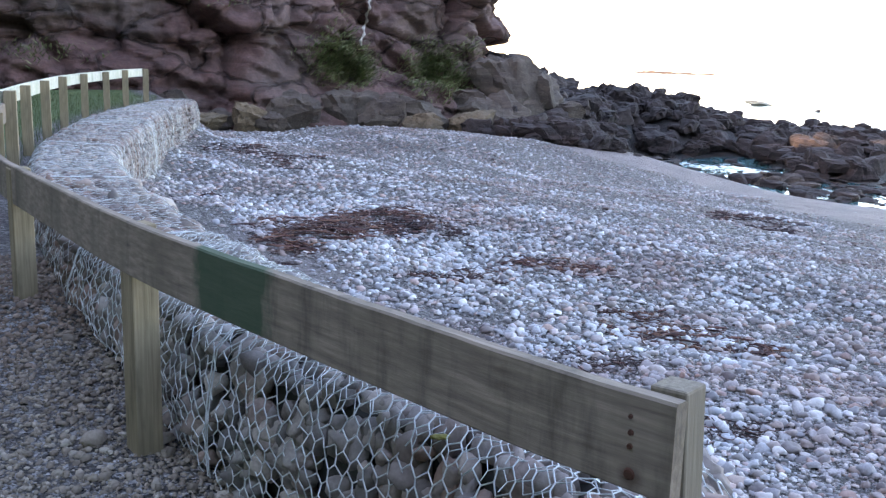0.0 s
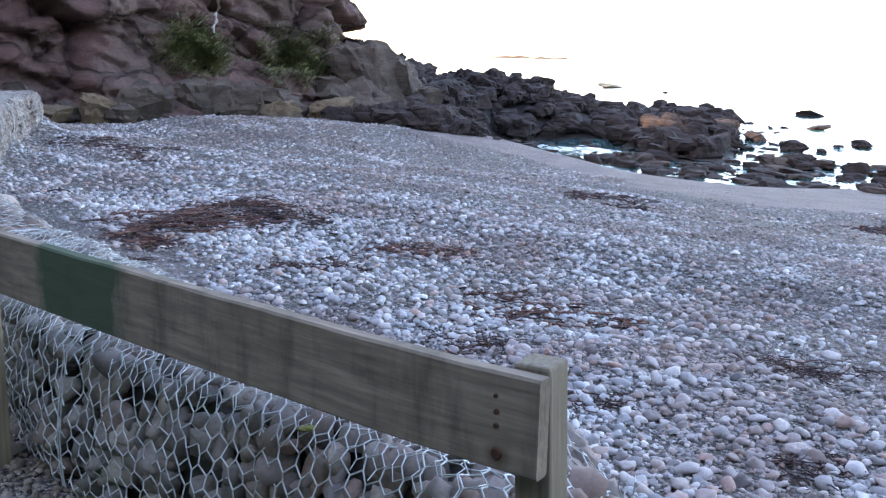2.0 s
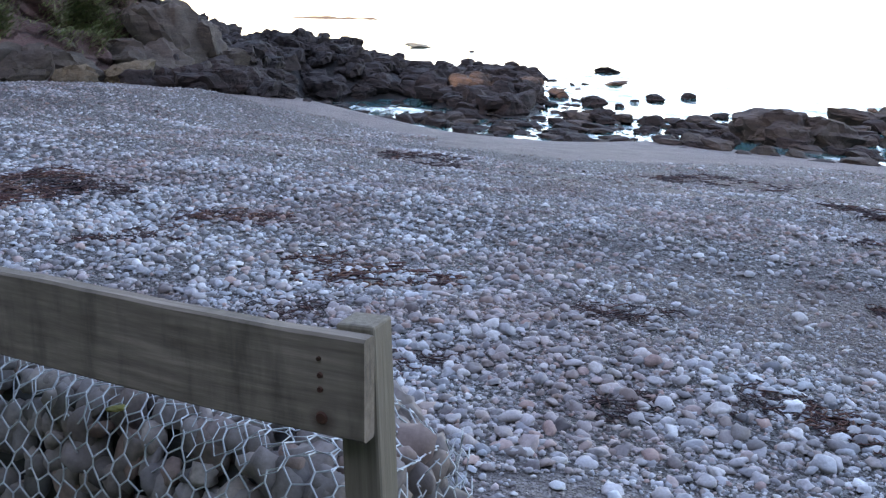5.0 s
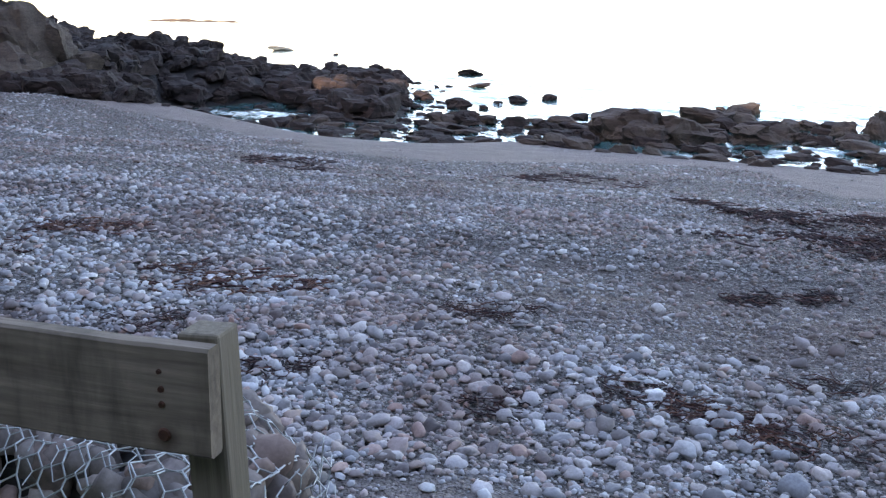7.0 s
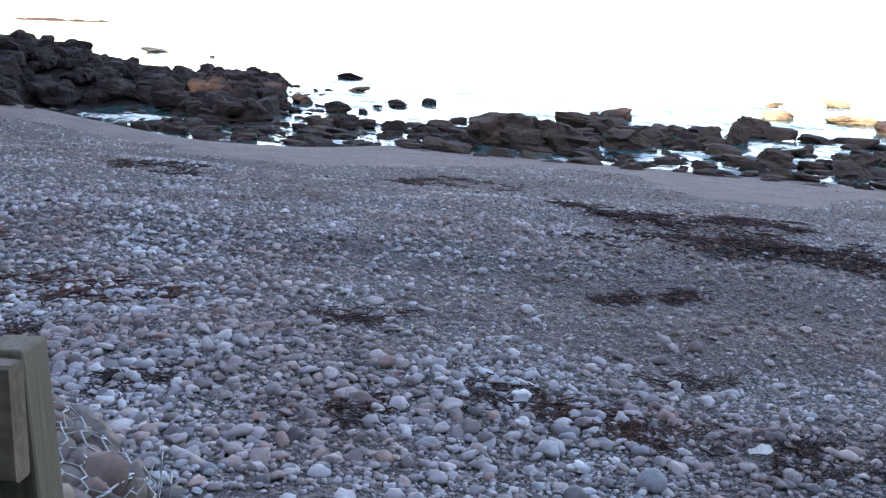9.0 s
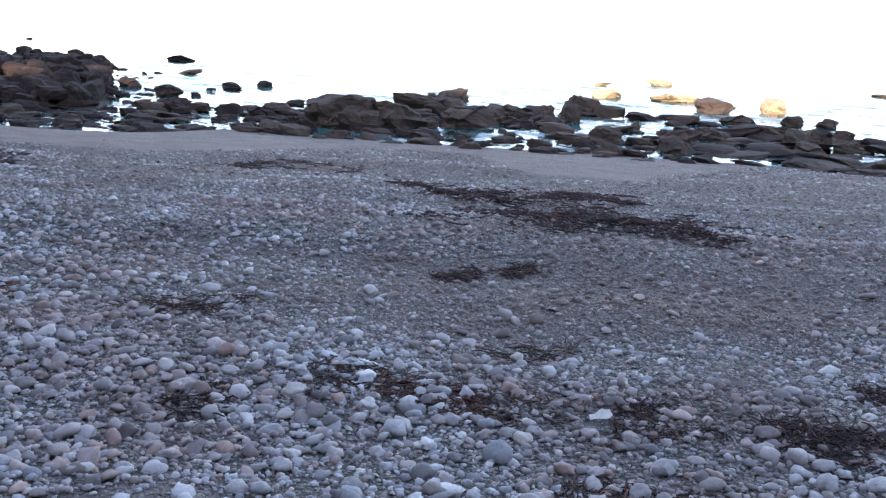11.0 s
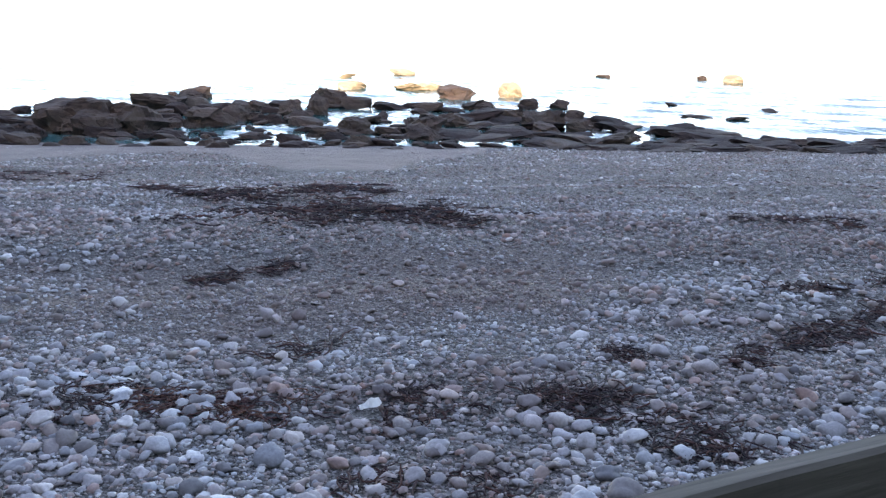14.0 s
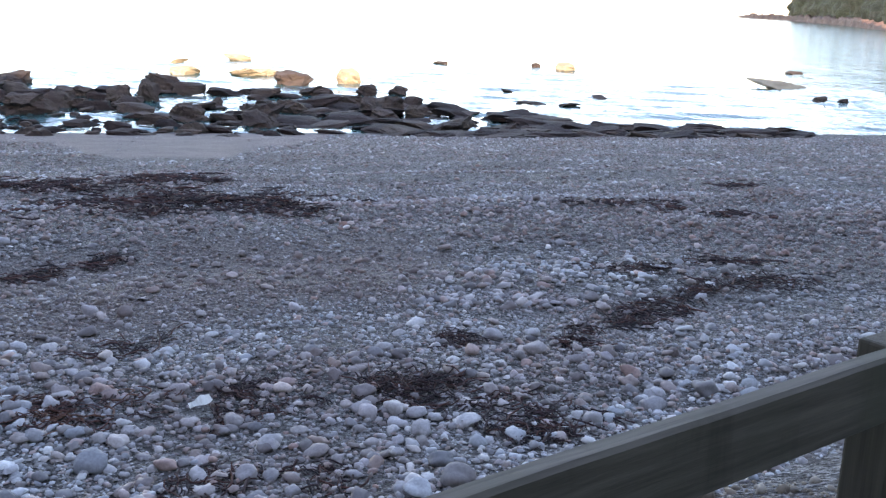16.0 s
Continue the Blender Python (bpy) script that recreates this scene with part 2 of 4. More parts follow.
def water_material():
    m, t, b = material("sea_water", 0.06, spec=0.5)
    b.inputs["IOR"].default_value = 1.33
    b.inputs["Base Color"].default_value = (0.03, 0.085, 0.09, 1)
    p = place(t)
    w = stretched(t, p, (1.0, 0.45, 1.0), (0, 0, radians(-33)))
    bump(t, b, noise_tex(t, w, 1.1, 4), 0.8, 0.2)
    bump(t, b, noise_tex(t, w, 0.22, 3), 0.5, 0.8)
    return m


M_WATER = water_material()


# ---- mesh helpers ----
def obj(name, bm, mat, parent=None, smooth=True):
    me = bpy.data.meshes.new(name)
    bm.normal_update()
    bm.to_mesh(me)
    bm.free()
    if smooth:
        me.polygons.foreach_set("use_smooth", [True] * len(me.polygons))
    me.materials.append(mat)
    ob = new(name, me)
    ob.parent = parent
    return ob


def part(name, bm, mat, parent, label="", smooth=False):
    ob = obj(name, bm, mat, parent, smooth)
    return tagged(ob, label) if label else ob


def from_arrays(name, verts, faces, mat, smooth=True, crisp=0):
    """A mesh from numpy arrays; all faces have the same number of corners."""
    me = bpy.data.meshes.new(name)
    n, k = faces.shape
    me.vertices.add(len(verts))
    me.vertices.foreach_set("co", np.ascontiguousarray(verts, np.float32).ravel())
    me.loops.add(n * k)
    me.loops.foreach_set("vertex_index", faces.astype(np.int32).ravel())
    me.polygons.add(n)
    me.polygons.foreach_set("loop_start", np.arange(0, n * k, k, dtype=np.int32))
    me.polygons.foreach_set("loop_total", np.full(n, k, np.int32))
    me.polygons.foreach_set("use_smooth", np.full(n, smooth))
    me.update(calc_edges=True)
    me.materials.append(mat)
    if crisp:
        me.set_sharp_from_angle(angle=radians(crisp))
    return me


def ico(level):
    bm = bmesh.new()
    bmesh.ops.create_icosphere(bm, subdivisions=level, radius=1.0)
    v = np.array([x.co[:] for x in bm.verts])
    f = np.array([[x.index for x in q.verts] for q in bm.faces])
    bm.free()
    return v, f


def lumpy(v, seed, amount, freq=1.1):
    """A stone shape: the unit ball with soft noise."""
    off = Vector((seed * 7.31, seed * 3.17, seed * 1.93))
    return np.array([np.array(p) * (1 + amount * noise.noise(Vector(p) * freq + off)) for p in v])


ICO1, ICO2, ICO3, ICO4 = ico(1), ico(2), ico(3), ico(4)


def bedded(level, deep):
    """The faces of a stone that lies bedded in others: without its buried underside."""
    return level[1][level[0][level[1]].mean(1)[:, 2] > deep]


BED1, BED2 = bedded(ICO1, -0.5), bedded(ICO2, -0.5)
SHAPES1 = [lumpy(ICO1[0], k, 0.45) for k in range(10)]
SHAPES2 = [lumpy(ICO2[0], k, 0.62) for k in range(12)]


def turns(n, tilt=0.35):
    """n rotation matrices: any heading, a little tilt."""
    a = rng.uniform(0, 2 * np.pi, n)
    b = rng.normal(0, tilt, n)
    c = rng.normal(0, tilt, n)
    ca, sa, cb, sb, cc, sc = np.cos(a), np.sin(a), np.cos(b), np.sin(b), np.cos(c), np.sin(c)
    z, o = np.zeros(n), np.ones(n)
    rz = np.stack([ca, -sa, z, sa, ca, z, z, z, o], 1).reshape(-1, 3, 3)
    ry = np.stack([cb, z, sb, z, o, z, -sb, z, cb], 1).reshape(-1, 3, 3)
    rx = np.stack([o, z, z, z, cc, -sc, z, sc, cc], 1).reshape(-1, 3, 3)
    return ry @ rx @ rz


def stones(name, at, half, shapes, faces, mat, tilt=0.35):
    """Many stones in one mesh. at: n x 3 centres, half: n x 3 half sizes."""
    n = len(at)
    which = rng.integers(0, len(shapes), n)
    base = np.array(shapes)[which] * half[:, None, :]
    v = np.einsum("nij,nkj->nki", turns(n, tilt), base) + at[:, None, :]
    k = v.shape[1]
    f = (faces[None] + (np.arange(n) * k)[:, None, None]).reshape(-1, 3)
    return new(name, from_arrays(name, v.reshape(-1, 3), f, mat))


def box(bm, size, m, bevel=0.0):
    r = bmesh.ops.create_cube(bm, size=1.0, matrix=m @ Matrix.Diagonal((*size, 1)))
    if bevel:
        edges = list({e for v in r["verts"] for e in v.link_edges})
        bmesh.ops.bevel(bm, geom=edges, offset=bevel, segments=2, affect="EDGES", profile=0.5)
    return bm


# ---- the lie of the land ----
FENCE = [(-15.0, 46.0), (-9.6, 32.0), (-8.75, 28.6), (-8.8, 26.6), (-8.45, 24.3), (-8.15, 22.0), (-7.75, 19.7), (-7.15, 17.4), (-6.6, 15.3), (-6.05, 13.4), (-5.1, 10.9), (-3.95, 8.35),
         (-2.66, 5.92), (-1.22, 3.55), (0.55, 2.02), (1.45, 0.52), (2.4, -0.12), (6.5, -2.9), (20.0, -12.0), (70.0, -46.0)]


def fence_distance(x, y):
    """Signed distance to the fence line, positive towards the sea."""
    best = np.full(np.shape(x), 1e9)
    sign = np.ones(np.shape(x))
    for (ax, ay), (bx, by) in zip(FENCE, FENCE[1:]):
        dx, dy = bx - ax, by - ay
        k = np.clip(((x - ax) * dx + (y - ay) * dy) / (dx * dx + dy * dy), 0, 1)
        px, py = x - ax - k * dx, y - ay - k * dy
        d = np.hypot(px, py)
        near = d < best
        best = np.where(near, d, best)
        sign = np.where(near, np.where(dx * py - dy * px > 0, 1.0, -1.0), sign)
    return best * sign


def smooth01(a, b, x):
    k = np.clip((x - a) / (b - a), 0, 1)
    return k * k * (3 - 2 * k)


def waves(x, y, f, seed):
    return (np.sin(x * f + seed) * np.cos(y * f * 1.13 + seed * 2.1) + 0.5 * np.sin(x * f * 2.3 + y * f * 1.7 + seed * 3.7)) / 1.5


REEF_AZ = [1.5, 3.5, 4.5, 6.4, 8.8, 10.5, 12.5, 13.7, 15.0, 16.5, 18.0, 22.0, 24.5, 26.5, 28.0]
REEF_TOP = [0.8, 0.8, 0.15, -1.0, -1.45, -1.2, -1.35, -1.5, -2.2, -2.6, -3.3, -3.4, -3.5, -4.0, -5.0]
FLATS = [(6.9, 6.1, 3.6, 1.6, 123), (9.6, 4.9, 1.8, 1.2, 123), (9.2, 16.2, 2.8, 1.3, 0), (14.5, 20.3, 3.0, 1.4, -20), (6.8, 21.5, 2.6, 0.9, 110)]


def blobs(x, y, table):
    """1 inside soft ellipses given as x, y, two half widths and a turn in degrees."""
    best = np.zeros(np.shape(x))
    for cx, cy, a, b, deg in table:
        c, s = math.cos(math.radians(deg)), math.sin(math.radians(deg))
        dx, dy = x - cx, y - cy
        r = np.hypot((dx * c + dy * s) / a, (dy * c - dx * s) / b) + 0.25 * waves(x, y, 1.6, cx) + 0.15 * waves(x, y, 4.1, cy)
        best = np.maximum(best, smooth01(1.15, 0.6, r))
    return best


def fine_gravel(x, y):
    """1 on the brown flats of fine gravel between the cobble banks."""
    return blobs(x, y, FLATS)


def reef(x, y):
    """How far a point lies up the bank of dark boulders behind the beach, 0 to 1."""
    az, d = np.degrees(np.arctan2(x, y)), np.hypot(x, y)
    foot = np.interp(az, [8, 11.5, 18, 21], [41.5, 55, 53, 42])
    return smooth01(0.5, 2.5, az) * smooth01(28.0, 25.0, az) * smooth01(0, 1, (d - foot) / 14.0) * smooth01(97.0, 80.0, d)


def sandy(x, y):
    """1 on the bare sand strip above the water, 0 in the shingle."""
    u, w = 0.83 * x + 0.55 * y, -0.55 * x + 0.83 * y
    edge = np.interp(w, [-6, -4, -2.5, -0.5, 0, 1.2, 2.6, 4, 5.5, 7.8, 9, 10.5, 12, 13.3, 15.2, 18, 20.2, 24, 27.6, 32], [45, 38, 33.6, 29.5, 25.6, 24.9, 24.8, 28, 32.7, 34.5, 33, 31.5, 27.5, 23.8, 22.8, 23.8, 26.5, 28, 25.8, 23.5])
    bare = smooth01(1.0, 0.35, np.hypot((x + 2.15) / 1.5, (y - 10.8) / 3.2) + 0.35 * waves(x, y, 1.7, 3.0))
    trod = smooth01(1.0, 0.3, np.hypot((x - 2.3) / 1.1, (y - 3.7) / 0.9) + 0.4 * waves(x, y, 2.3, 1.0))
    return np.maximum(np.maximum(0.55 * bare, 0.6 * trod), smooth01(-0.7, 0.9, u - edge + 0.7 * waves(x, y, 0.8, 6.0) + 0.5 * waves(x, y, 2.3, 2.0)))


def height(x, y):
    x, y = np.asarray(x, float), np.asarray(y, float)
    u, w = 0.83 * x + 0.55 * y, -0.55 * x + 0.83 * y
    beach = np.interp(u, [-10, 4, 12, 17, 22, 30, 40.2, 60, 400], [-0.85, -0.9, -1.25, -1.68, -2.3, -3.05, -3.92, -5.2, -9.0])
    beach = beach + 0.9 * smooth01(22, 31, w) * smooth01(12, 22, u) * smooth01(35, 29, u) - 1.2 * smooth01(31, 37, u) * smooth01(18, 24, w)
    beach = beach + (0.07 * waves(x, y, 0.9, 1.0) + 0.09 * waves(x, y, 0.33, 4.0)) * smooth01(34, 24, u)
    beach = beach + np.maximum(np.interp(np.degrees(np.arctan2(x, y)), REEF_AZ, REEF_TOP) + 0.35 * waves(x, y, 0.3, 2.0) - beach, 0) * reef(x, y)
    sd = fence_distance(x, y)
    # the steep rise landward is unseen, added to block sun and sky
    terrace = np.interp(y, [1.0, 4.0, 6.0], [-0.30, -0.26, 0.0]) * smooth01(-4.5, -2.5, sd) + 0.012 * waves(x, y, 2.1, 3.0) + np.clip(-sd - 5, 0, 24) * 1.2 * smooth01(-4.5, -9, sd) * smooth01(24, 13, y)
    return terrace + (beach - terrace) * smooth01(0.12, 2.3, sd)


def spaced(lo, hi, step, far, ratio=1.16):
    core = list(np.arange(lo, hi + step / 2, step))
    a, s = core[-1], step
    up = []
    while a < far:
        s *= ratio
        a += s
        up.append(a)
    a, s = core[0], step
    down = []
    while a > -far:
        s *= ratio
        a -= s
        down.append(a)
    return np.array(down[::-1] + core + up)


def sheet(name, xs, ys, zfun, mat):
    gx, gy = np.meshgrid(xs, ys)
    v = np.stack([gx.ravel(), gy.ravel(), zfun(gx, gy).ravel()], 1)
    i = np.arange(len(ys) - 1)[:, None] * len(xs) + np.arange(len(xs) - 1)[None]
    i = i.ravel()
    f = np.stack([i, i + 1, i + 1 + len(xs), i + len(xs)], 1)
    return new(name, from_arrays(name, v, f, mat))


ground = sheet("ground", spaced(-11, 42, 0.26, 3500), spaced(-5, 46, 0.26, 3500), height, M_GROUND)
tagged(ground, "shingle beach, gravel path, turf and unseen shading bank in one sheet", "ground", kind="structure")
gv = np.empty(len(ground.data.vertices) * 3, np.float32)
ground.data.vertices.foreach_get("co", gv)
gv = gv.reshape(-1, 3)
gsd = fence_distance(gv[:, 0], gv[:, 1])
turf = ground.data.attributes.new("turf", "FLOAT", "POINT")
turf.data.foreach_set("value", (smooth01(-0.1, -0.7, gsd) * np.maximum(smooth01(9.0, 11.5, gv[:, 1]), smooth01(-4, -6, gsd))).astype(np.float32))

sand = ground.data.attributes.new("sand", "FLOAT", "POINT")
sand.data.foreach_set("value", sandy(gv[:, 0], gv[:, 1]).astype(np.float32))
flat = ground.data.attributes.new("flat", "FLOAT", "POINT")
flat.data.foreach_set("value", fine_gravel(gv[:, 0], gv[:, 1]).astype(np.float32))
bank = ground.data.attributes.new("reef", "FLOAT", "POINT")
bank.data.foreach_set("value", smooth01(0.0, 0.1, reef(gv[:, 0], gv[:, 1])).astype(np.float32))


def swell(x, y):
    """Low waves with crests along the shore; deeper water is drawn calmer by distance."""
    u, w = 0.83 * x + 0.55 * y, -0.55 * x + 0.83 * y
    bend = 1.5 * np.sin(w * 0.13 + 1) + 0.7 * np.sin(w * 0.41 + u * 0.1)
    z = 0.030 * np.sin(u * 2.3 + bend * 1.7) * (0.6 + 0.4 * np.sin(w * 0.55 + u * 0.3)) + 0.020 * np.sin(u * 4.1 - w * 0.8 + bend) + 0.045 * np.sin(u * 0.95 + bend) * (0.6 + 0.4 * np.sin(w * 0.21))
    z = z + 0.012 * np.sin(u * 7.3 + w * 1.9 + 2 * bend)
    return SEA + 1.7 * z * smooth01(33, 40, u) * smooth01(120, 60, u)


water = sheet("water", spaced(14, 78, 0.42, 4200, 1.35), spaced(-20, 80, 0.42, 4200, 1.35), swell, M_WATER)
tagged(water, "calm pale sea reflecting a bright sky", "water", kind="structure")

# ---- pebbles and cobbles on the beach ----
CAM0 = (0.2, 0.0)


def coarse(x, y):
    """1 where big pale cobbles lie, 0 in fine shingle."""
    u = 0.83 * x + 0.55 * y
    strip = smooth01(8.6, 5.6, u + 0.9 * waves(x, y, 0.7, 5.0))
    bank = smooth01(13.5, 9.5, u + 1.2 * waves(x, y, 0.5, 2.0)) * smooth01(5.5, 9.0, y)
    strip = strip * (0.55 + 0.45 * smooth01(2.5, 5.0, y))
    far = 0.42 * smooth01(11, 16, y) * smooth01(22, 15, u + 2.0 * waves(x, y, 0.3, 8.0))
    mid = 0.35 * smooth01(9, 11, u) * smooth01(17, 13, u)
    ridge = 0.9 * smooth01(1.6, 0.4, np.abs(u - 18.5 + 0.9 * waves(x, y, 0.5, 3.0))) * smooth01(10, 16, y)
    patch = 0.8 * blobs(x, y, [(8.3, 10.2, 2.4, 1.7, 100), (9.6, 2.4, 1.8, 1.1, 140), (13.5, 5.0, 2.2, 1.2, 120)])
    return np.clip(np.maximum.reduce([strip, bank, far, mid, ridge, patch]), 0, 1) * (1 - 0.85 * fine_gravel(x, y))


def scatter(n, d0, d1, a0=-27.0, a1=97.0):
    """Points spread evenly over a ring sector of the beach."""
    a = np.radians(rng.uniform(a0, a1, n))
    d = np.sqrt(rng.uniform(d0 * d0, d1 * d1, n))
    x, y = CAM0[0] + d * np.sin(a), CAM0[1] + d * np.cos(a)
    u = 0.83 * x + 0.55 * y
    sd = fence_distance(x, y)
    keep = (sd > np.where((x > 1.3) & (y < 1.6), 1.7, 0.9)) & (rng.uniform(0, 1, n) > smooth01(0.15, 0.75, sandy(x, y)) - 0.006) & (u < 38) & (np.hypot(x - 4.88, y - 3.28) > 0.12)
    bare = (np.abs(x + 2.75 + 0.304 * (y - 11.4)) < 0.42 + 0.2 * waves(x, y, 0.5, 1.2)) & (y > 10.6) & (y < 15.8)
    keep &= ~bare | (rng.uniform(0, 1, n) > 0.93)
    keep &= reef(x, y) < 0.05
    return x[keep], y[keep]


def stone_set(name, x, y, size, shapes, faces, mat, sink=0.25, low=1.0):
    flat = rng.uniform(0.4, 0.8, len(x)) * low
    half = np.stack([size * rng.uniform(0.8, 1.35, len(x)), size * rng.uniform(0.7, 1.0, len(x)), size * flat], 1)
    at = np.stack([x, y, height(x, y) + half[:, 2] * (1 - sink) * rng.uniform(0.4, 1.0, len(x))], 1)
    return stones(name, at, half, shapes, faces, mat, 0.22)


def pebbles(n, d0, d1, base, extra, spread, fine_above, a1=97.0):
    """Stones over a ring of the beach; those over a half size of fine_above get the rounder mesh."""
    x, y = scatter(n, d0, d1, a1=a1)
    c = coarse(x, y)
    tone = waves(x, y, 0.55, 7.0) + 0.6 * waves(x, y, 1.3, 2.5)
    pale = rng.uniform(0, 1, len(x)) < c * 0.6 + (0.24 if d0 < 5 else 0.22) + 0.26 * tone
    size = np.minimum(np.exp(rng.normal(0, spread, len(x))) * (base + extra * c), 0.07)
    for name, these, mat, label in (("cobbles", pale, M_PEBBLE, "smooth pale grey and white cobbles heaped on the beach"),
                                    ("shingle", ~pale, M_SHINGLE, "small grey and brown shingle stones on the beach")):
        for big, shapes, faces in ((True, SHAPES2, BED2), (False, SHAPES1, BED1)):
            k = these & ((size > fine_above) == big)
            if k.any():
                tagged(stone_set(name, x[k], y[k], size[k], shapes, faces, mat, low=0.6 if d0 > 15 else 0.85), label, "pebbles", kind="stuff")


pebbles(62000, 2.8, 9.0, 0.0098, 0.0070, 0.58, 0.040)
pebbles(46000, 9.0, 18.0, 0.0175, 0.0105, 0.50, 0.9)
pebbles(26000, 18.0, 44.0, 0.037, 0.017, 0.42, 9.0)
pebbles(14000, 12.0, 42.0, 0.024, 0.020, 0.42, 9.0, 22.0)
pebbles(15000, 18.0, 46.0, 0.045, 0.012, 0.40, 9.0)

# loose gravel on the path
gx, gy = rng.uniform(-3.6, -0.2, 25000), rng.uniform(2.4, 7.2, 25000)
gk = (fence_distance(gx, gy) < 0.5) & (fence_distance(gx, gy) > -1.7)
gx, gy = gx[gk], gy[gk]
tagged(stone_set("path_gravel", gx, gy, np.exp(rng.normal(0, 0.42, len(gx))) * 0.0115, SHAPES1, BED1, M_PATH), "loose grey-brown gravel on the path", "gravel", kind="stuff")
gx, gy = rng.uniform(1.8, 5.0, 6000), rng.uniform(-2.2, 1.8, 6000)
gk = (fence_distance(gx, gy) > 0.0) & (fence_distance(gx, gy) < 1.8)
gx, gy = gx[gk], gy[gk]
tagged(stone_set("bank_gravel", gx, gy, np.exp(rng.normal(0, 0.5, len(gx))) * 0.012, SHAPES1, BED1, M_PATH), "brown gravel on the bank below the fence", "gravel", kind="stuff")

# ---- cliff ----
CLIFF = [(-75.0, 6.0), (-45.0, 22.0), (-26.0, 31.0), (-16.0, 36.0), (-9.5, 38.0), (-5.5, 41.0), (-1.5, 44.5), (1.6, 47.0), (2.6, 49.0), (2.4, 56.0), (-4.0, 75.0), (-30.0, 120.0)]


def along(line, step):
    """Points every step metres along a line, and the unit direction at each."""
    p = np.array(line, float)
    seg = np.hypot(*np.diff(p, axis=0).T)
    s = np.r_[0, np.cumsum(seg)]
    t = np.arange(0, s[-1], step)
    q = np.stack([np.interp(t, s, p[:, 0]), np.interp(t, s, p[:, 1])], 1)
    # round the corners a little
    for _ in range(int(1.2 / step)):
        q[1:-1] = (q[:-2] + 2 * q[1:-1] + q[2:]) / 4
    d = np.gradient(q, axis=0)
    return q, d / np.hypot(*d.T)[:, None]


CLIFF_STEP = 0.12


def cliff_push(s, z):
    """How far the rock face stands out at arc s and height z: tilted blocks on beds that dip towards the sea, parted by joints."""
    big = noise.fractal(Vector((s * 0.13, z * 0.13, 0.0)), 0.9, 2.1, 3)
    zz = z + 0.10 * s + 0.8 * noise.noise(Vector((s * 0.15, z * 0.15, 8.0)))
    total = 0.8 * big
    for fs, fz, amp, tilt, crack in ((0.17, 0.34, 0.85, 0.09, 0.62), (0.55, 1.05, 0.36, 0.10, 0.36), (1.7, 3.0, 0.13, 0.07, 0.13)):
        d, pts = noise.voronoi(Vector((s * fs, zz * fz, 2.0 + amp)))
        c = pts[0]
        r1, r2 = noise.cell(c * 9.7), noise.cell(c * 5.3 + Vector((3, 1, 2)))
        total += amp * r1 + tilt * (2 * r1 - 1) * (s - c.x / fs) + tilt * (r2 * 1.6 - 0.8) * (zz - c.y / fz)
        total -= crack * (1 - min(1.0, (d[1] - d[0]) * 7.0)) ** 1.5
    return total + 0.16 * noise.fractal(Vector((s * 1.3, zz * 1.9, 3.0)), 0.8, 2.0, 4)


def build_cliff():
    q, d = along(CLIFF, CLIFF_STEP)
    nrm = np.stack([d[:, 1], -d[:, 0]], 1)
    zs = np.r_[np.arange(-2.8, 5.8, 0.12), np.arange(5.8, 34.0, 1.5)]
    v = []
    # close steps where the face is seen, wide ones elsewhere
    cols = [k for k in range(len(q)) if 58 < k * CLIFF_STEP < 124 or k % 8 == 0]
    for k in cols:
        p, n, s = q[k], nrm[k], k * CLIFF_STEP
        for z in zs:
            push = cliff_push(s, z) - 0.20 * max(0.0, z - 1.0) + 0.5 * max(0.0, 1.5 - z)
            v.append((p[0] + n[0] * push, p[1] + n[1] * push, z))
    v = np.array(v).reshape(len(cols), len(zs), 3)
    # round the edges of the blocks a little
    for _ in range(1):
        w = v.copy()
        v[1:-1, 1:-1] = (4 * w[1:-1, 1:-1] + w[:-2, 1:-1] + w[2:, 1:-1] + w[1:-1, :-2] + w[1:-1, 2:]) / 8
    top = v.reshape(len(cols), len(zs), 3)[:, -1].copy()
    top[:, :2] -= nrm[cols] * 40
    top[:, 2] += 4
    v = np.concatenate([v.reshape(len(cols), len(zs), 3), top[:, None]], 1)
    m = len(zs) + 1
    i = (np.arange(len(cols) - 1)[:, None] * m + np.arange(m - 1)[None]).ravel()
    f = np.stack([i, i + m, i + m + 1, i + 1], 1)
    ob = new("cliff", from_arrays("cliff", v.reshape(-1, 3), f, M_CLIFF))
    return ob, q, nrm


cliff, CLIFF_Q, CLIFF_N = build_cliff()
tagged(cliff, "tall red-brown sandstone cliff with dark joints and ledges", "cliff", kind="structure")


def cliff_point(az, el, back=0.0):
    """A point of the rock face in the direction az, el (degrees) from the path."""
    way = np.array([math.sin(radians(az)), math.cos(radians(az))])
    for dist in np.arange(30.0, 70.0, 0.15):
        p = way * dist
        k = int(np.argmin(np.hypot(*(CLIFF_Q - p).T)))
        z = 1.6 + dist * math.tan(radians(el))
        push = cliff_push(k * CLIFF_STEP, z) - 0.20 * max(0.0, z - 1.0) + 0.5 * max(0.0, 1.5 - z)
        if (p - CLIFF_Q[k]) @ CLIFF_N[k] < push:
            p = way * (dist - back)
            return Vector((p[0], p[1], z)), Vector((CLIFF_N[k][0], CLIFF_N[k][1], 0))
    return None, None


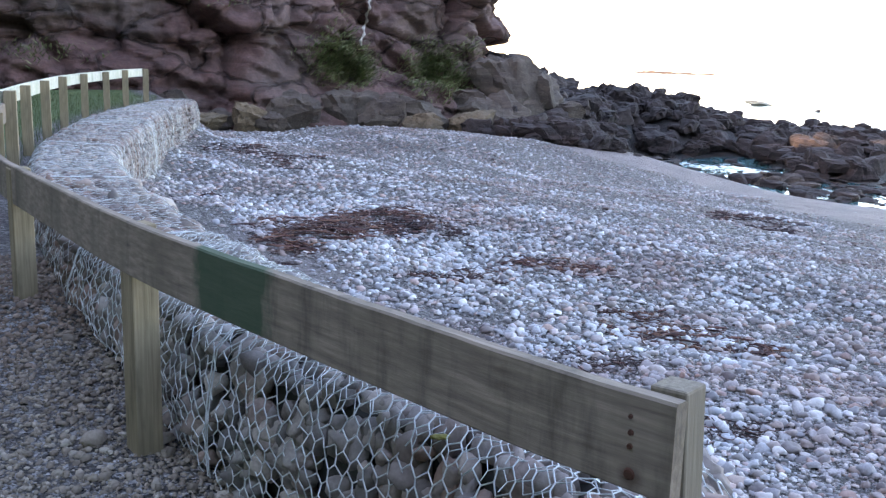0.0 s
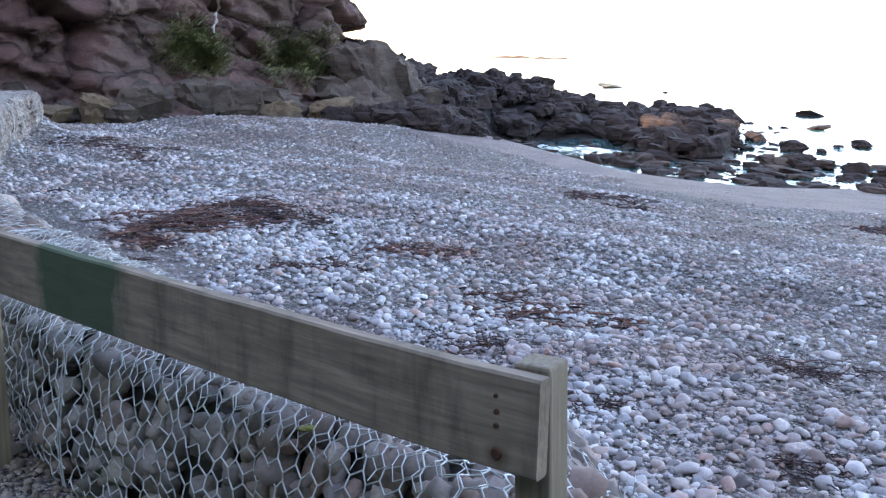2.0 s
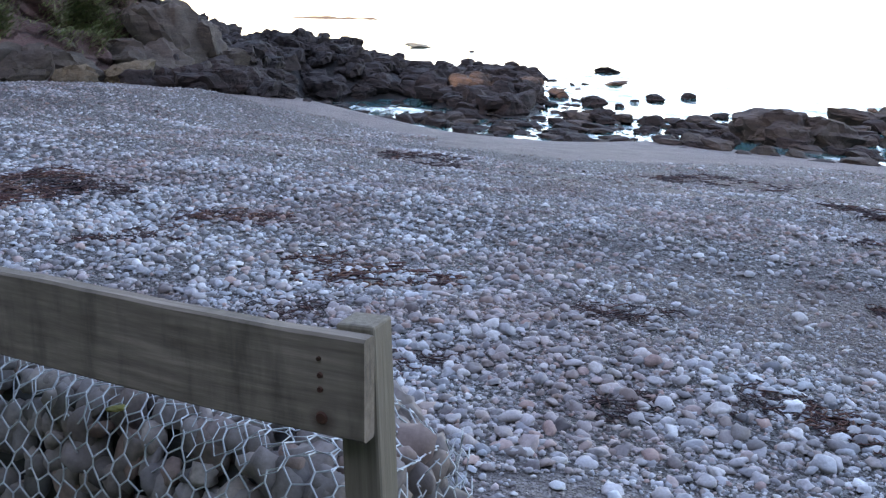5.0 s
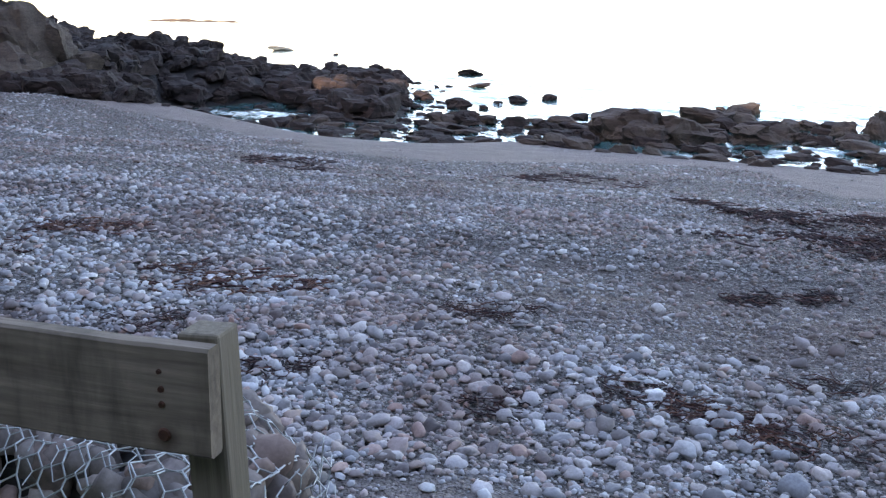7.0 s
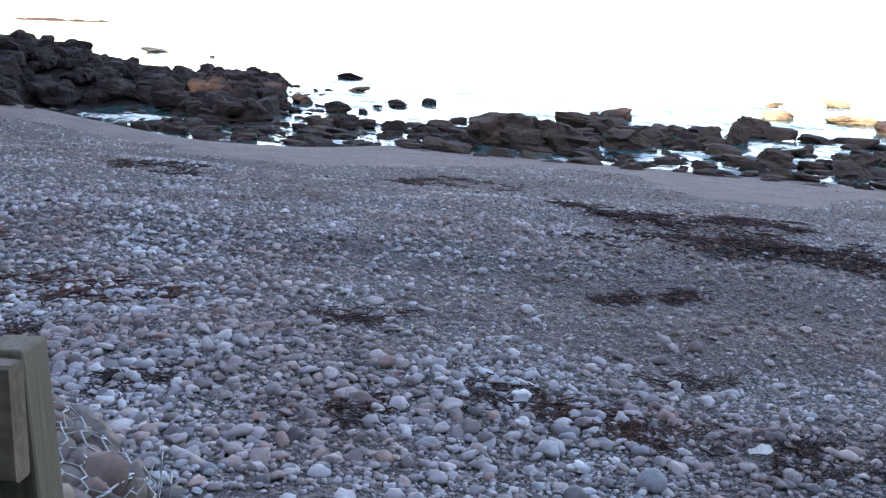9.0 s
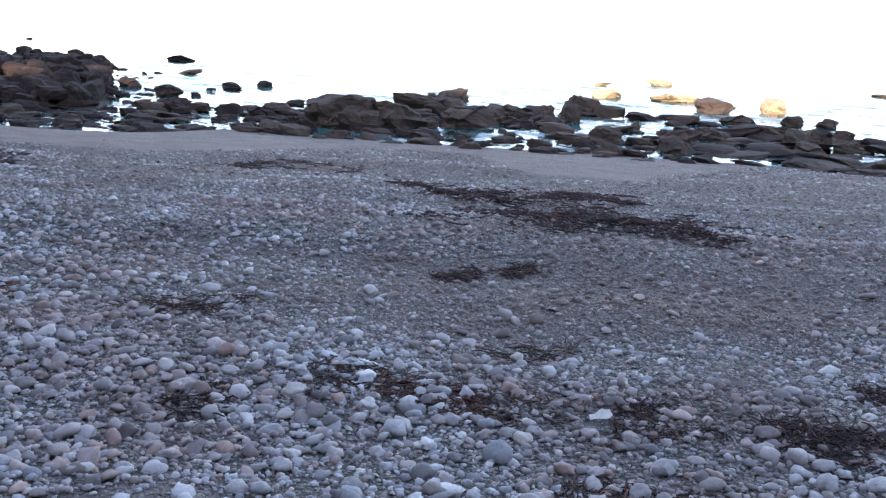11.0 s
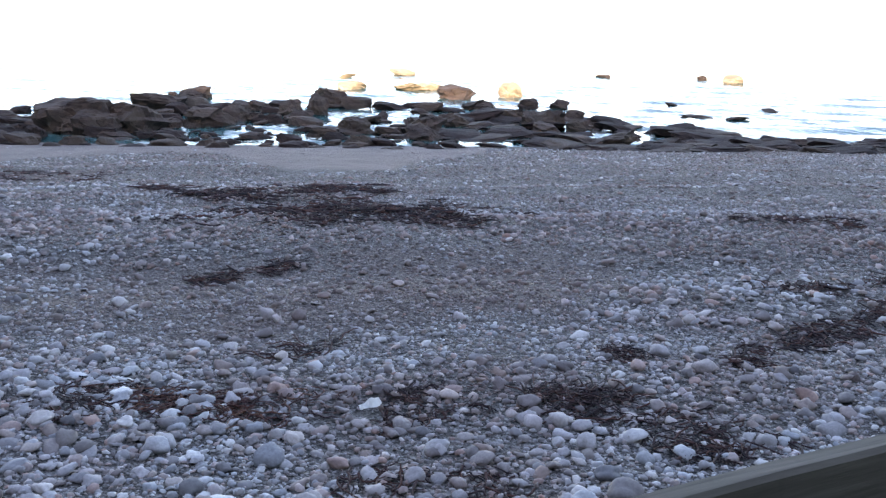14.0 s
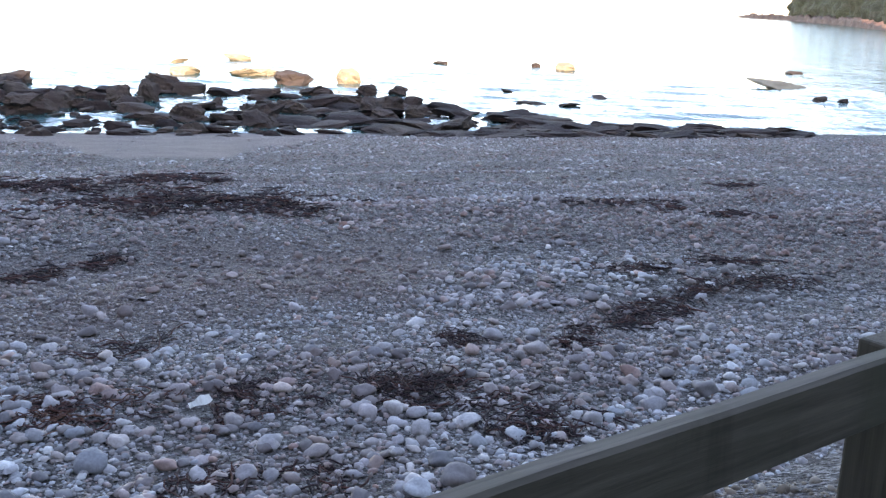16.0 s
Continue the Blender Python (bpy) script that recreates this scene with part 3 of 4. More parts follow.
# ---- boulders and reef rocks ----
def rock_shape(seed, angular, level=ICO4):
    """A broken boulder: a ball cut by many planes, stepped in beds, with noise on it."""
    r = np.random.default_rng(seed)
    v = level[0].copy()
    for _ in range(16):
        n = r.normal(size=3)
        n /= np.linalg.norm(n)
        cut = r.uniform(0.42, 0.84)
        over = np.maximum(v @ n - cut, 0)
        v -= over[:, None] * n * angular
    v[:, 2] = np.where(v[:, 2] > 0.42, 0.42 + 0.35 * (v[:, 2] - 0.42), v[:, 2])
    v[:, 2] *= 1.25
    dip = r.normal(0, 0.25, 2)
    beds = r.uniform(-1, 1, 40)
    bed = np.floor((v[:, 2] + v[:, 0] * dip[0] + v[:, 1] * dip[1]) * 4.5 + 0.35 * np.sin(v[:, 0] * 3 + seed)).astype(int)
    v[:, :2] *= 1 + 0.13 * beds[np.clip(bed + 20, 0, 39)][:, None]
    off = Vector((seed * 3.7, seed * 1.3, seed * 2.9))
    return np.array([p * (1 + 0.22 * noise.fractal(Vector(p) * 1.3 + off, 0.8, 2.1, 4) + 0.10 * noise.fractal(Vector(p) * 5 + off, 0.7, 2.1, 3)) for p in v])


def rock_mesh(seed, angular, mat, level=ICO4):
    if mat not in (M_APRON, M_OCHRE):
        return from_arrays("rock", rock_shape(seed, angular, level), level[1], mat, False)
    v = rock_shape(seed, angular, ICO4)
    off = Vector((seed * 1.7, 2.0, 5.0))
    v = np.array([p * (1 + 0.07 * noise.fractal(Vector(p) * 4 + off, 0.7, 2.1, 4)) for p in v])
    return from_arrays("rock", v, ICO4[1], mat, True, 34)


ROCKS = {m.name: [rock_mesh(k * 5 + 1, 0.9, m) for k in range(6)] for m in (M_REEF, M_LEDGE)}
ROCKS[M_APRON.name] = [rock_mesh(k * 5 + 2, 0.95, M_APRON) for k in range(4)]
ROCKS[M_OCHRE.name] = [rock_mesh(k * 5 + 3, 0.95, M_OCHRE) for k in range(2)]
ROCKS[M_LIT_TINT.name] = [rock_mesh(k * 5 + 4, 0.9, M_LIT_TINT) for k in range(3)]
rock_rng = np.random.default_rng(21)


def rock(x, y, width, tall, mat, base=None, label="", group="shore rocks", name="rock", deep=None, sink=0.35, tilt=8.0, head=None):
    """A rock of that width whose top stands tall over base."""
    meshes = ROCKS[mat.name]
    ob = new(name, meshes[int(rock_rng.integers(len(meshes)))])
    base = float(height(x, y)) if base is None else base
    half = tall / (2 - 2 * sink) * 1.12
    ob.scale = (width * 0.54, (deep or width * rock_rng.uniform(0.6, 0.9)) * 0.54, half)
    ob.location = (x, y, base + half * (1 - 2 * sink) * 0.9)
    az = math.atan2(x, y)
    ob.rotation_euler = (radians(rock_rng.normal(0, tilt)), radians(rock_rng.normal(0, tilt)), -az + radians(rock_rng.uniform(-25, 25)) if head is None else head)
    return tagged(ob, label or "dark weed-covered rock standing in shallow sea water", "rock", group)


# rocks that stand in the water: x, y, width, height above the water
SEA_LEFT = [(47.2, 84.0, 2.7, 0.6), (38.7, 68.1, 2.8, 0.4), (50.5, 129.3, 1.1, 0.3), (29.9, 78.5, 3.0, 0.8), (38.5, 82.7, 2.0, 0.4), (28.3, 65.1, 4.2, 1.7), (21.1, 48.0, 2.5, 1.3),
            (29.2, 58.5, 2.1, 0.8), (28.8, 52.7, 2.1, 0.7), (24.9, 44.8, 1.6, 0.9), (34.7, 55.3, 1.6, 0.5), (37.9, 56.3, 1.4, 0.6), (32.6, 54.5, 1.0, 0.3), (30.1, 52.0, 0.8, 0.3),
            (32.4, 45.0, 1.2, 0.4), (27.6, 41.5, 1.5, 0.6), (25.1, 40.5, 1.7, 0.4), (27.5, 38.5, 1.3, 0.4), (26.1, 35.2, 1.0, 0.6), (32.8, 43.6, 1.3, 0.6)]
SEA_MID = [(29.4, 36.0, 4.4, 1.7), (30.8, 34.6, 3.6, 1.3), (28.6, 35.0, 2.4, 1.2), (37.1, 40.2, 3.8, 1.0), (43.7, 43.8, 2.4, 0.9), (44.2, 46.2, 0.9, 0.4), (33.7, 33.0, 3.1, 1.2), (40.8, 36.0, 1.9, 0.7), (40.0, 33.2, 1.8, 1.1),
           (41.0, 32.2, 1.5, 1.3), (46.0, 35.3, 2.7, 1.2), (55.0, 31.4, 2.8, 0.9), (49.1, 26.8, 2.6, 0.7), (51.9, 25.1, 1.4, 0.7), (53.2, 23.5, 1.4, 0.7), (45.4, 22.9, 1.4, 0.7), (47.8, 20.3, 1.5, 0.7)]
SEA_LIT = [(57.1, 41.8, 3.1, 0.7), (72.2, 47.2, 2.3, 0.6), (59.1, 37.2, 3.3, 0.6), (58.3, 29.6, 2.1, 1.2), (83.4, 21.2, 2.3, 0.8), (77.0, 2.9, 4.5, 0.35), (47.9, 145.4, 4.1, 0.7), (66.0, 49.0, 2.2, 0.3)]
SEA_RIGHT = [(41.6, 19.0, 1.9, 0.6), (39.1, 14.8, 2.6, 0.6), (39.0, 12.3, 1.4, 0.5), (40.1, 10.7, 1.2, 0.4), (83.2, 32.7, 1.6, 0.3), (85.9, 24.5, 1.1, 0.5), (59.6, 18.7, 0.9, 0.15), (58.8, 12.6, 1.3, 0.15),
             (53.0, 13.1, 1.9, 0.2), (67.3, 0.1, 1.1, 0.4), (66.7, -1.3, 0.8, 0.4), (95.5, 2.5, 1.7, 0.4), (53.3, 15.3, 2.3, 0.2), (45.3, 7.2, 1.6, 0.2)]
for x, y, w, h in SEA_LEFT:
    rock(x, y, w, h, M_REEF, SEA)
for x, y, w, h in SEA_MID:
    rock(x, y, w, h, M_LEDGE, SEA, "brown wet rock rising from the shallows")
# these rocks carry the sunlit tone in their colour
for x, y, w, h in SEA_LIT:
    rock(x, y, w, h, M_LIT_TINT, SEA, "rock out in the sea, sunlit ochre painted into its colour")
for x, y, w, h in SEA_RIGHT:
    rock(x, y, w, h, M_LEDGE, SEA, "low dark rock awash in the sea")
for k in range(20):
    uu, ww = 41.5 + 10.0 * rock_rng.uniform(0, 1) ** 1.4, rock_rng.uniform(-9.0, 15.0)
    w = rock_rng.uniform(1.0, 2.6)
    rock(0.83 * uu - 0.55 * ww, 0.55 * uu + 0.83 * ww, w, w * rock_rng.uniform(0.3, 0.5), M_LEDGE, SEA, "brown wet rock among ledges in the shallows", tilt=12)
ROCK_FACES = bedded(ICO3, -0.3)


# slabs and ledges along the water's edge
def heap(name, spots, mat, label, category="rock ledges"):
    """Many rocks in one mesh. spots: x, y, z of the foot, width, height, heading."""
    shapes = [rock_shape(60 + k, 0.9, ICO3) for k in range(8)]
    vv, ff, n = [], [], 0
    for k, (x, y, z, w, h, a) in enumerate(spots):
        v = shapes[k % 8] * (w * 0.62, w * 0.42, h * 0.8)
        tx, ty = rock_rng.normal(0, 0.08, 2)
        zz = v[:, 2] + v[:, 0] * tx + v[:, 1] * ty
        c, s = math.cos(a), math.sin(a)
        vv.append(np.stack([x + v[:, 0] * c - v[:, 1] * s, y + v[:, 0] * s + v[:, 1] * c, z + h * 0.3 + zz], 1))
        ff.append(ROCK_FACES + n)
        n += len(v)
    ob = new(name, from_arrays(name, np.concatenate(vv), np.concatenate(ff), mat, False))
    return tagged(ob, label, category, kind="stuff")


spots = [[], []]
for k in range(400):
    v = rock_rng.uniform(0, 1)
    wide = np.interp(v, [0, 0.15, 0.3, 0.55, 0.7, 0.82, 1.0], [6.0, 10.0, 17.0, 21.0, 15.0, 7.0, 3.0])
    uu = 37.6 + wide * rock_rng.uniform(0, 1) ** 1.3
    ww = 32.0 - 58.0 * v
    x, y = 0.83 * uu - 0.55 * ww, 0.55 * uu + 0.83 * ww
    w = rock_rng.uniform(0.4, 1.5) * (1 + 0.03 * (uu - 37))
    h = w * rock_rng.uniform(0.16, 0.40)
    if v > 0.6:
        w, h = w * 1.7, h * 0.75
    spots[k % 2].append((x, y, max(SEA - 0.05, min(float(height(x, y)), SEA + 0.1)), w, h, radians(-52 + rock_rng.uniform(-16, 16))))
for k in range(200):
    v = rock_rng.uniform(0, 1)
    wide = np.interp(v, [0, 0.15, 0.3, 0.55, 0.7, 0.82, 1.0], [4.0, 6.0, 9.0, 10.0, 9.0, 6.0, 3.0])
    uu, ww = 37.9 + wide * rock_rng.uniform(0, 1), 32.0 - 58.0 * v
    w = rock_rng.uniform(0.25, 0.7)
    spots[k % 2].append((0.83 * uu - 0.55 * ww, 0.55 * uu + 0.83 * ww, SEA, w, w * rock_rng.uniform(0.2, 0.4), rock_rng.uniform(0, 6.28)))
heap("rock_ledges", spots[0], M_LEDGE, "flat wet brown rock ledges at the water's edge")
heap("rock_ledges", spots[1], M_REEF, "flat dark weedy rock ledges at the water's edge")
# heaped boulders of the reef below the cliff
reef_spots = []
for k in range(1500):
    az, d = rock_rng.uniform(2.0, 28.0), 40.0 + 42.0 * rock_rng.uniform(0, 1) ** 1.2
    x, y = d * math.sin(radians(az)), d * math.cos(radians(az))
    if 0.83 * x + 0.55 * y < np.interp(az, [2, 6, 10, 15, 20, 26], [24.0, 25.0, 28.3, 30.5, 32.5, 36.0]):
        continue
    low = float(height(x, y)) < SEA + 0.1
    if low and rock_rng.uniform() < 0.6:
        continue
    if 10.0 < az < 20.5 and d < 55:
        # low wet stones round the pools between beach and reef
        if rock_rng.uniform() < 0.35:
            w = rock_rng.uniform(0.4, 1.1)
            reef_spots.append((x, y, max(SEA - 0.08, float(height(x, y))), w, w * 0.2, rock_rng.uniform(0, 6.28)))
        continue
    w = rock_rng.uniform(0.7, 2.3) * (0.7 if low else 1.0)
    z = max(SEA - 0.1, float(height(x, y)))
    tall = w * (rock_rng.uniform(0.14, 0.28) if low else rock_rng.uniform(0.35, 0.65))
    if k % 6 == 0:
        rock(x, y, w * 1.3, tall * 1.1, M_REEF, z, "dark weed-covered boulder in a heaped reef", "reef boulders", tilt=16)
    else:
        reef_spots.append((x, y, z, w, tall, rock_rng.uniform(0, 6.28)))
heap("reef_boulders", reef_spots, M_REEF, "heaped dark weed-covered boulders of the reef", "reef")
# fallen blocks along the foot of the cliff
for k in range(46):
    i = int(rock_rng.uniform(62, 116) / CLIFF_STEP)
    i = min(i, len(CLIFF_Q) - 1)
    p = CLIFF_Q[i] + CLIFF_N[i] * rock_rng.uniform(1.0, 3.6)
    w = rock_rng.uniform(1.0, 3.2)
    if fence_distance(p[0], p[1]) < 0.5:
        continue
    rock(p[0], p[1], w, w * rock_rng.uniform(0.4, 0.7), M_APRON if rock_rng.uniform() < 0.8 else M_OCHRE, None, "fallen grey-brown block at the foot of the cliff", "fallen blocks", "boulder", tilt=18)

for x, y, w, h in ((3.3, 46.6, 3.6, 3.9), (4.6, 47.4, 3.2, 2.9), (5.9, 48.2, 3.0, 2.2), (1.4, 44.6, 3.0, 2.0), (-1.6, 42.4, 3.4, 1.5), (-6.2, 38.0, 2.6, 1.6)):
    rock(x, y, w, h, M_APRON, None, "large fallen block below the cliff corner", "fallen blocks", "boulder", sink=0.2, tilt=8)

# ---- far shores ----
def far_mass(name, line, top, step, jag, mat, label):
    """A distant rock mass: a ridge with ragged crest on a plan line, standing in the sea."""
    q, d = along(line, step)
    nrm = np.stack([d[:, 1], -d[:, 0]], 1)
    rows = [(-1.0, 0.0), (-0.72, 0.25), (-0.62, 0.75), (-0.45, 1.0), (0.45, 1.0), (0.62, 0.75), (0.72, 0.25), (1.0, 0.0)]
    wide, v = top * 0.9, []
    for k, (p, n) in enumerate(zip(q, nrm)):
        end = min(1.0, 4.0 * min(k, len(q) - 1 - k) / len(q) + 0.12)
        for a, b in rows:
            f = 1 + jag * noise.fractal(Vector((k * 0.35, a * 3, b * 4)), 0.8, 2.0, 3)
            v.append((p[0] + n[0] * a * wide * f, p[1] + n[1] * a * wide * f, SEA - 1 + (top + 1) * b * end * f))
    m = len(rows)
    i = (np.arange(len(q) - 1)[:, None] * m + np.arange(m - 1)[None]).ravel()
    f = np.stack([i, i + 1, i + m + 1, i + m], 1)
    ob = new(name, from_arrays(name, np.array(v), f, mat))
    return tagged(ob, label, "rock", kind="structure")


far_mass("skerry", [(105, 610), (150, 600), (178, 595)], 0.9, 2.0, 0.7, M_APRON, "long low skerry far out at sea")
far_mass("headland_platform", [(1295, 113), (1050, 70), (900, 26), (640, -10), (470, -24), (380, -60)], 4.0, 3.0, 0.5, M_FOOT, "low red rock platform at the foot of a headland")

# ---- fence ----
def timber(bm, a, b, tall, thick, bevel=0.008):
    """A board from a to b (its middle line), tall in z."""
    a, b = Vector(a), Vector(b)
    mid, way = (a + b) / 2, b - a
    m = Matrix.Translation(mid) @ Matrix.Rotation(math.atan2(way.y, way.x), 4, "Z") @ Matrix.Rotation(-math.atan2(way.z, math.hypot(way.x, way.y)), 4, "Y")
    return box(bm, (way.length, thick, tall), m, bevel)


def rail(name, line, z, tall, thick, mat, parent, label=""):
    """A board bent along a plan line."""
    q, d = along(line, 0.06)
    q = np.vstack([q, line[-1]])
    d = np.vstack([d, d[-1]])
    bm = bmesh.new()
    ring = []
    c = 0.007
    prof = [(-thick / 2, -tall / 2 + c), (-thick / 2 + c, -tall / 2), (thick / 2 - c, -tall / 2), (thick / 2, -tall / 2 + c), (thick / 2, tall / 2 - c), (thick / 2 - c, tall / 2), (-thick / 2 + c, tall / 2), (-thick / 2, tall / 2 - c)]
    for k, (p, w) in enumerate(zip(q, d)):
        wob = 0.003 * noise.noise(Vector((p[0] * 5, p[1] * 5, z)))
        ring.append([bm.verts.new((p[0] - w[1] * a, p[1] + w[0] * a, z + b + (wob if b > 0 else 0))) for a, b in prof])
    for r0, r1 in zip(ring, ring[1:]):
        for k in range(8):
            bm.faces.new((r0[k], r1[k], r1[(k + 1) % 8], r0[(k + 1) % 8]))
    bm.faces.new(ring[0])
    bm.faces.new(ring[-1][::-1])
    bmesh.ops.recalc_face_normals(bm, faces=bm.faces)
    return part(name, bm, mat, parent, label)


def post(x, y, top, mat, parent, wide=0.13, deep=0.13, turn=0.0, foot=-0.25, label=""):
    bm = bmesh.new()
    box(bm, (wide, deep, top - foot), pose(0, 0, (top + foot) / 2), 0.008)
    ob = part("post", bm, mat, parent, label)
    ob.matrix_basis = pose(x, y, 0, 0.5 * math.sin(x * 9), 0.5 * math.cos(y * 7), turn)
    return ob


near_fence = tagged(new("fence"), "weathered timber fence with one broad top rail beside the gravel path", "fence")
NEAR_LINE = [(0.567, 1.969), (0.34, 2.175), (0.05, 2.485), (-0.31, 2.875), (-0.79, 3.405), (-1.20, 3.87), (-1.56, 4.33), (-2.16, 5.17), (-2.88, 6.18), (-3.9, 7.9), (-5.0, 10.5), (-5.9, 13.0)]
RAIL_Z = 0.88
rail("top_rail", NEAR_LINE, RAIL_Z - 0.133, 0.25, 0.05, M_RAIL, near_fence)
end_post = post(0.587, 2.071, RAIL_Z + 0.003, M_ENDPOST, near_fence, 0.10, 0.10, -42, -0.8)
lean = Matrix.Translation((0, 0, 0.75)) @ Matrix.Rotation(radians(-2.5), 4, Vector((0.24, 0.97, 0.0))) @ Matrix.Translation((0, 0, -0.75))
end_post.matrix_basis = Matrix.Translation((0.587, 2.071, 0)) @ lean @ Matrix.Rotation(radians(-42), 4, "Z")
for x, y, r in ((-1.375, 4.17, -49), (-2.72, 6.02, -54), (-4.0, 8.2, -62), (-5.1, 10.9, -66)):
    post(x, y, RAIL_Z - 0.03, M_POST, near_fence, 0.13, 0.13, r, -0.6)

far_fence = tagged(new("fence"), "bleached timber fence with square posts curving along the gabions", "fence")
FAR_AZ = [(-24.31, 13.6), (-23.47, 15.4), (-22.45, 17.6), (-21.52, 20.0), (-20.41, 22.3), (-19.22, 24.6), (-18.2, 26.9), (-17.1, 28.9)]
far_posts = [(d * math.sin(radians(a)), d * math.cos(radians(a))) for a, d in FAR_AZ]
for x, y in far_posts:
    post(x, y, 1.03, M_POST, far_fence, 0.15, 0.15, -70)
rail("top_rail", [(x - 0.09, y - 0.03) for x, y in [(-5.6, 11.6)] + far_posts], 0.93, 0.22, 0.045, M_FARRAIL, far_fence, "bleached pale rail")

RIGHT_TALL = 0.138
right_fence = tagged(new("fence"), "dark weathered timber fence above the shingle beach", "fence")
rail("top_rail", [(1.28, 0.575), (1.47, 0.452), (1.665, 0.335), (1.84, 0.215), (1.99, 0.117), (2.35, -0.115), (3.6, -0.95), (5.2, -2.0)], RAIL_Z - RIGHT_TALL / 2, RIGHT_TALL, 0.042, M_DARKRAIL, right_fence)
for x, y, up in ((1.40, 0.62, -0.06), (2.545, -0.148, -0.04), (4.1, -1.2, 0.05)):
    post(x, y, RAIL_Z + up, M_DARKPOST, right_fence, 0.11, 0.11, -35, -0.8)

# ---- gabions ----
def gabion_line():
    """Plan of the gabion wall: arc points, side direction, top height, width."""
    line = [(0.56, 2.27), (-1.03, 3.95), (-2.46, 6.06), (-3.70, 8.45), (-4.85, 11.0), (-5.75, 13.4), (-6.3, 15.3), (-6.85, 17.4), (-7.4, 19.8), (-7.8, 22.2), (-8.05, 24.5), (-8.3, 27.0), (-8.4, 29.2)]
    return along(line, 0.05)


GAB_Q, GAB_D = gabion_line()
GAB_N = np.stack([GAB_D[:, 1], -GAB_D[:, 0]], 1) * 1.0
GAB_LEN = (len(GAB_Q) - 1) * 0.05


def gab_profile(s):
    """Cross-section at arc s: (offset towards the sea, z) from the inner foot over the top to the outer foot."""
    top = np.interp(s, [0, 0.25, 0.7, 4, 8, 14, 30], [0.22, 0.34, 0.40, 0.40, 0.34, 0.24, 0.12])
    wide = np.interp(s, [0, 0.6, 6, 12, 18, 30], [0.75, 0.95, 1.05, 1.1, 1.45, 0.95])
    return np.array([(0.03, -0.45), (0.0, 0.05), (0.06, top - 0.07), (0.14, top), (wide - 0.12, top - 0.02), (wide - 0.02, top - 0.1), (wide + 0.04, -0.35), (wide + 0.02, -1.15)])


def gab_point(s, v, out=0.0):
    """A point of the wall's skin: v runs 0 to 1 over the cross-section; out lifts it off the skin."""
    k = min(max(s / 0.05, 0), len(GAB_Q) - 1.001)
    i, f = int(k), k - int(k)
    q = GAB_Q[i] * (1 - f) + GAB_Q[i + 1] * f
    n = GAB_N[i]
    p = gab_profile(s)
    seg = np.r_[0, np.cumsum(np.hypot(*np.diff(p, axis=0).T))]
    a = v * seg[-1]
    o, z = np.interp(a, seg, p[:, 0]), np.interp(a, seg, p[:, 1])
    o2, z2 = np.interp(min(a + 0.06, seg[-1]), seg, p[:, 0]), np.interp(min(a + 0.06, seg[-1]), seg, p[:, 1])
    o1, z1 = np.interp(max(a - 0.06, 0), seg, p[:, 0]), np.interp(max(a - 0.06, 0), seg, p[:, 1])
    t = np.array([o2 - o1, z2 - z1])
    t /= np.linalg.norm(t) + 1e-9
    no, nz = -t[1], t[0]
    out = out + 0.035 * noise.noise(Vector((s * 2.6, v * 8, 1.0)))
    return np.array([q[0] + n[0] * (o + no * out), q[1] + n[1] * (o + no * out), z + nz * out])


def gab_arc(s):
    return float(np.hypot(*np.diff(gab_profile(s), axis=0).T).sum())


def tubes(name, runs, radius, mat, parent, sides=3, label=""):
    """Thin wires along straight runs, in one mesh."""
    a, b = np.array([r[0] for r in runs]), np.array([r[1] for r in runs])
    w = b - a
    w /= np.linalg.norm(w, axis=1)[:, None] + 1e-9
    ref = np.where(np.abs(w[:, 2:3]) > 0.9, [[1.0, 0, 0]], [[0, 0, 1.0]])
    e1 = np.cross(w, ref)
    e1 /= np.linalg.norm(e1, axis=1)[:, None]
    e2 = np.cross(w, e1)
    ang = np.arange(sides) * 2 * np.pi / sides
    ring = e1[:, None] * np.cos(ang)[None, :, None] + e2[:, None] * np.sin(ang)[None, :, None]
    rad = np.broadcast_to(np.asarray(radius, float), (len(a),))[:, None, None]
    v = np.concatenate([a[:, None] + ring * rad, b[:, None] + ring * rad], 1).reshape(-1, 3)
    k = np.arange(sides)
    f = np.stack([k, (k + 1) % sides, sides + (k + 1) % sides, sides + k], 1)
    f = (f[None] + (np.arange(len(a)) * 2 * sides)[:, None, None]).reshape(-1, 4)
    ob = new(name, from_arrays(name, v, f, mat))
    ob.parent = parent
    return tagged(ob, label) if label else ob


def hex_runs(s0, s1, cell, skin, closed_start):
    """The wires of a hexagonal mesh over the stretch s0 to s1."""
    runs = []
    nv = int(gab_arc((s0 + s1) / 2) / (cell * 0.86))
    ns = int((s1 - s0) / cell)
    memo = {}

    def at(i, j):
        if (i, j) not in memo:
            r = np.random.default_rng((i + 9) * 977 + j * 13 + int(s0 * 100))
            jit = r.normal(0, 0.075, 2)
            memo[i, j] = gab_point(s0 + (i + jit[0]) * cell / 2, min(max((j + jit[1]) / (2.0 * nv), 0), 1), skin + 0.007 * r.normal())
        return memo[i, j]

    # rows of hexagons whose long axis runs over the section
    for a in range(ns):
        for b in range(nv):
            i, j = 2 * a + (b % 2), 2 * b
            runs.append((at(i, j + 1), at(i, j + 2)))
            runs.append((at(i, j + 1), at(i + 1, j + 0)))
            runs.append((at(i, j + 1), at(i - 1, j + 0)))
    return runs


fill_meshes = [from_arrays("stone", s, ICO2[1], M_FILL_ONE) for s in SHAPES2]


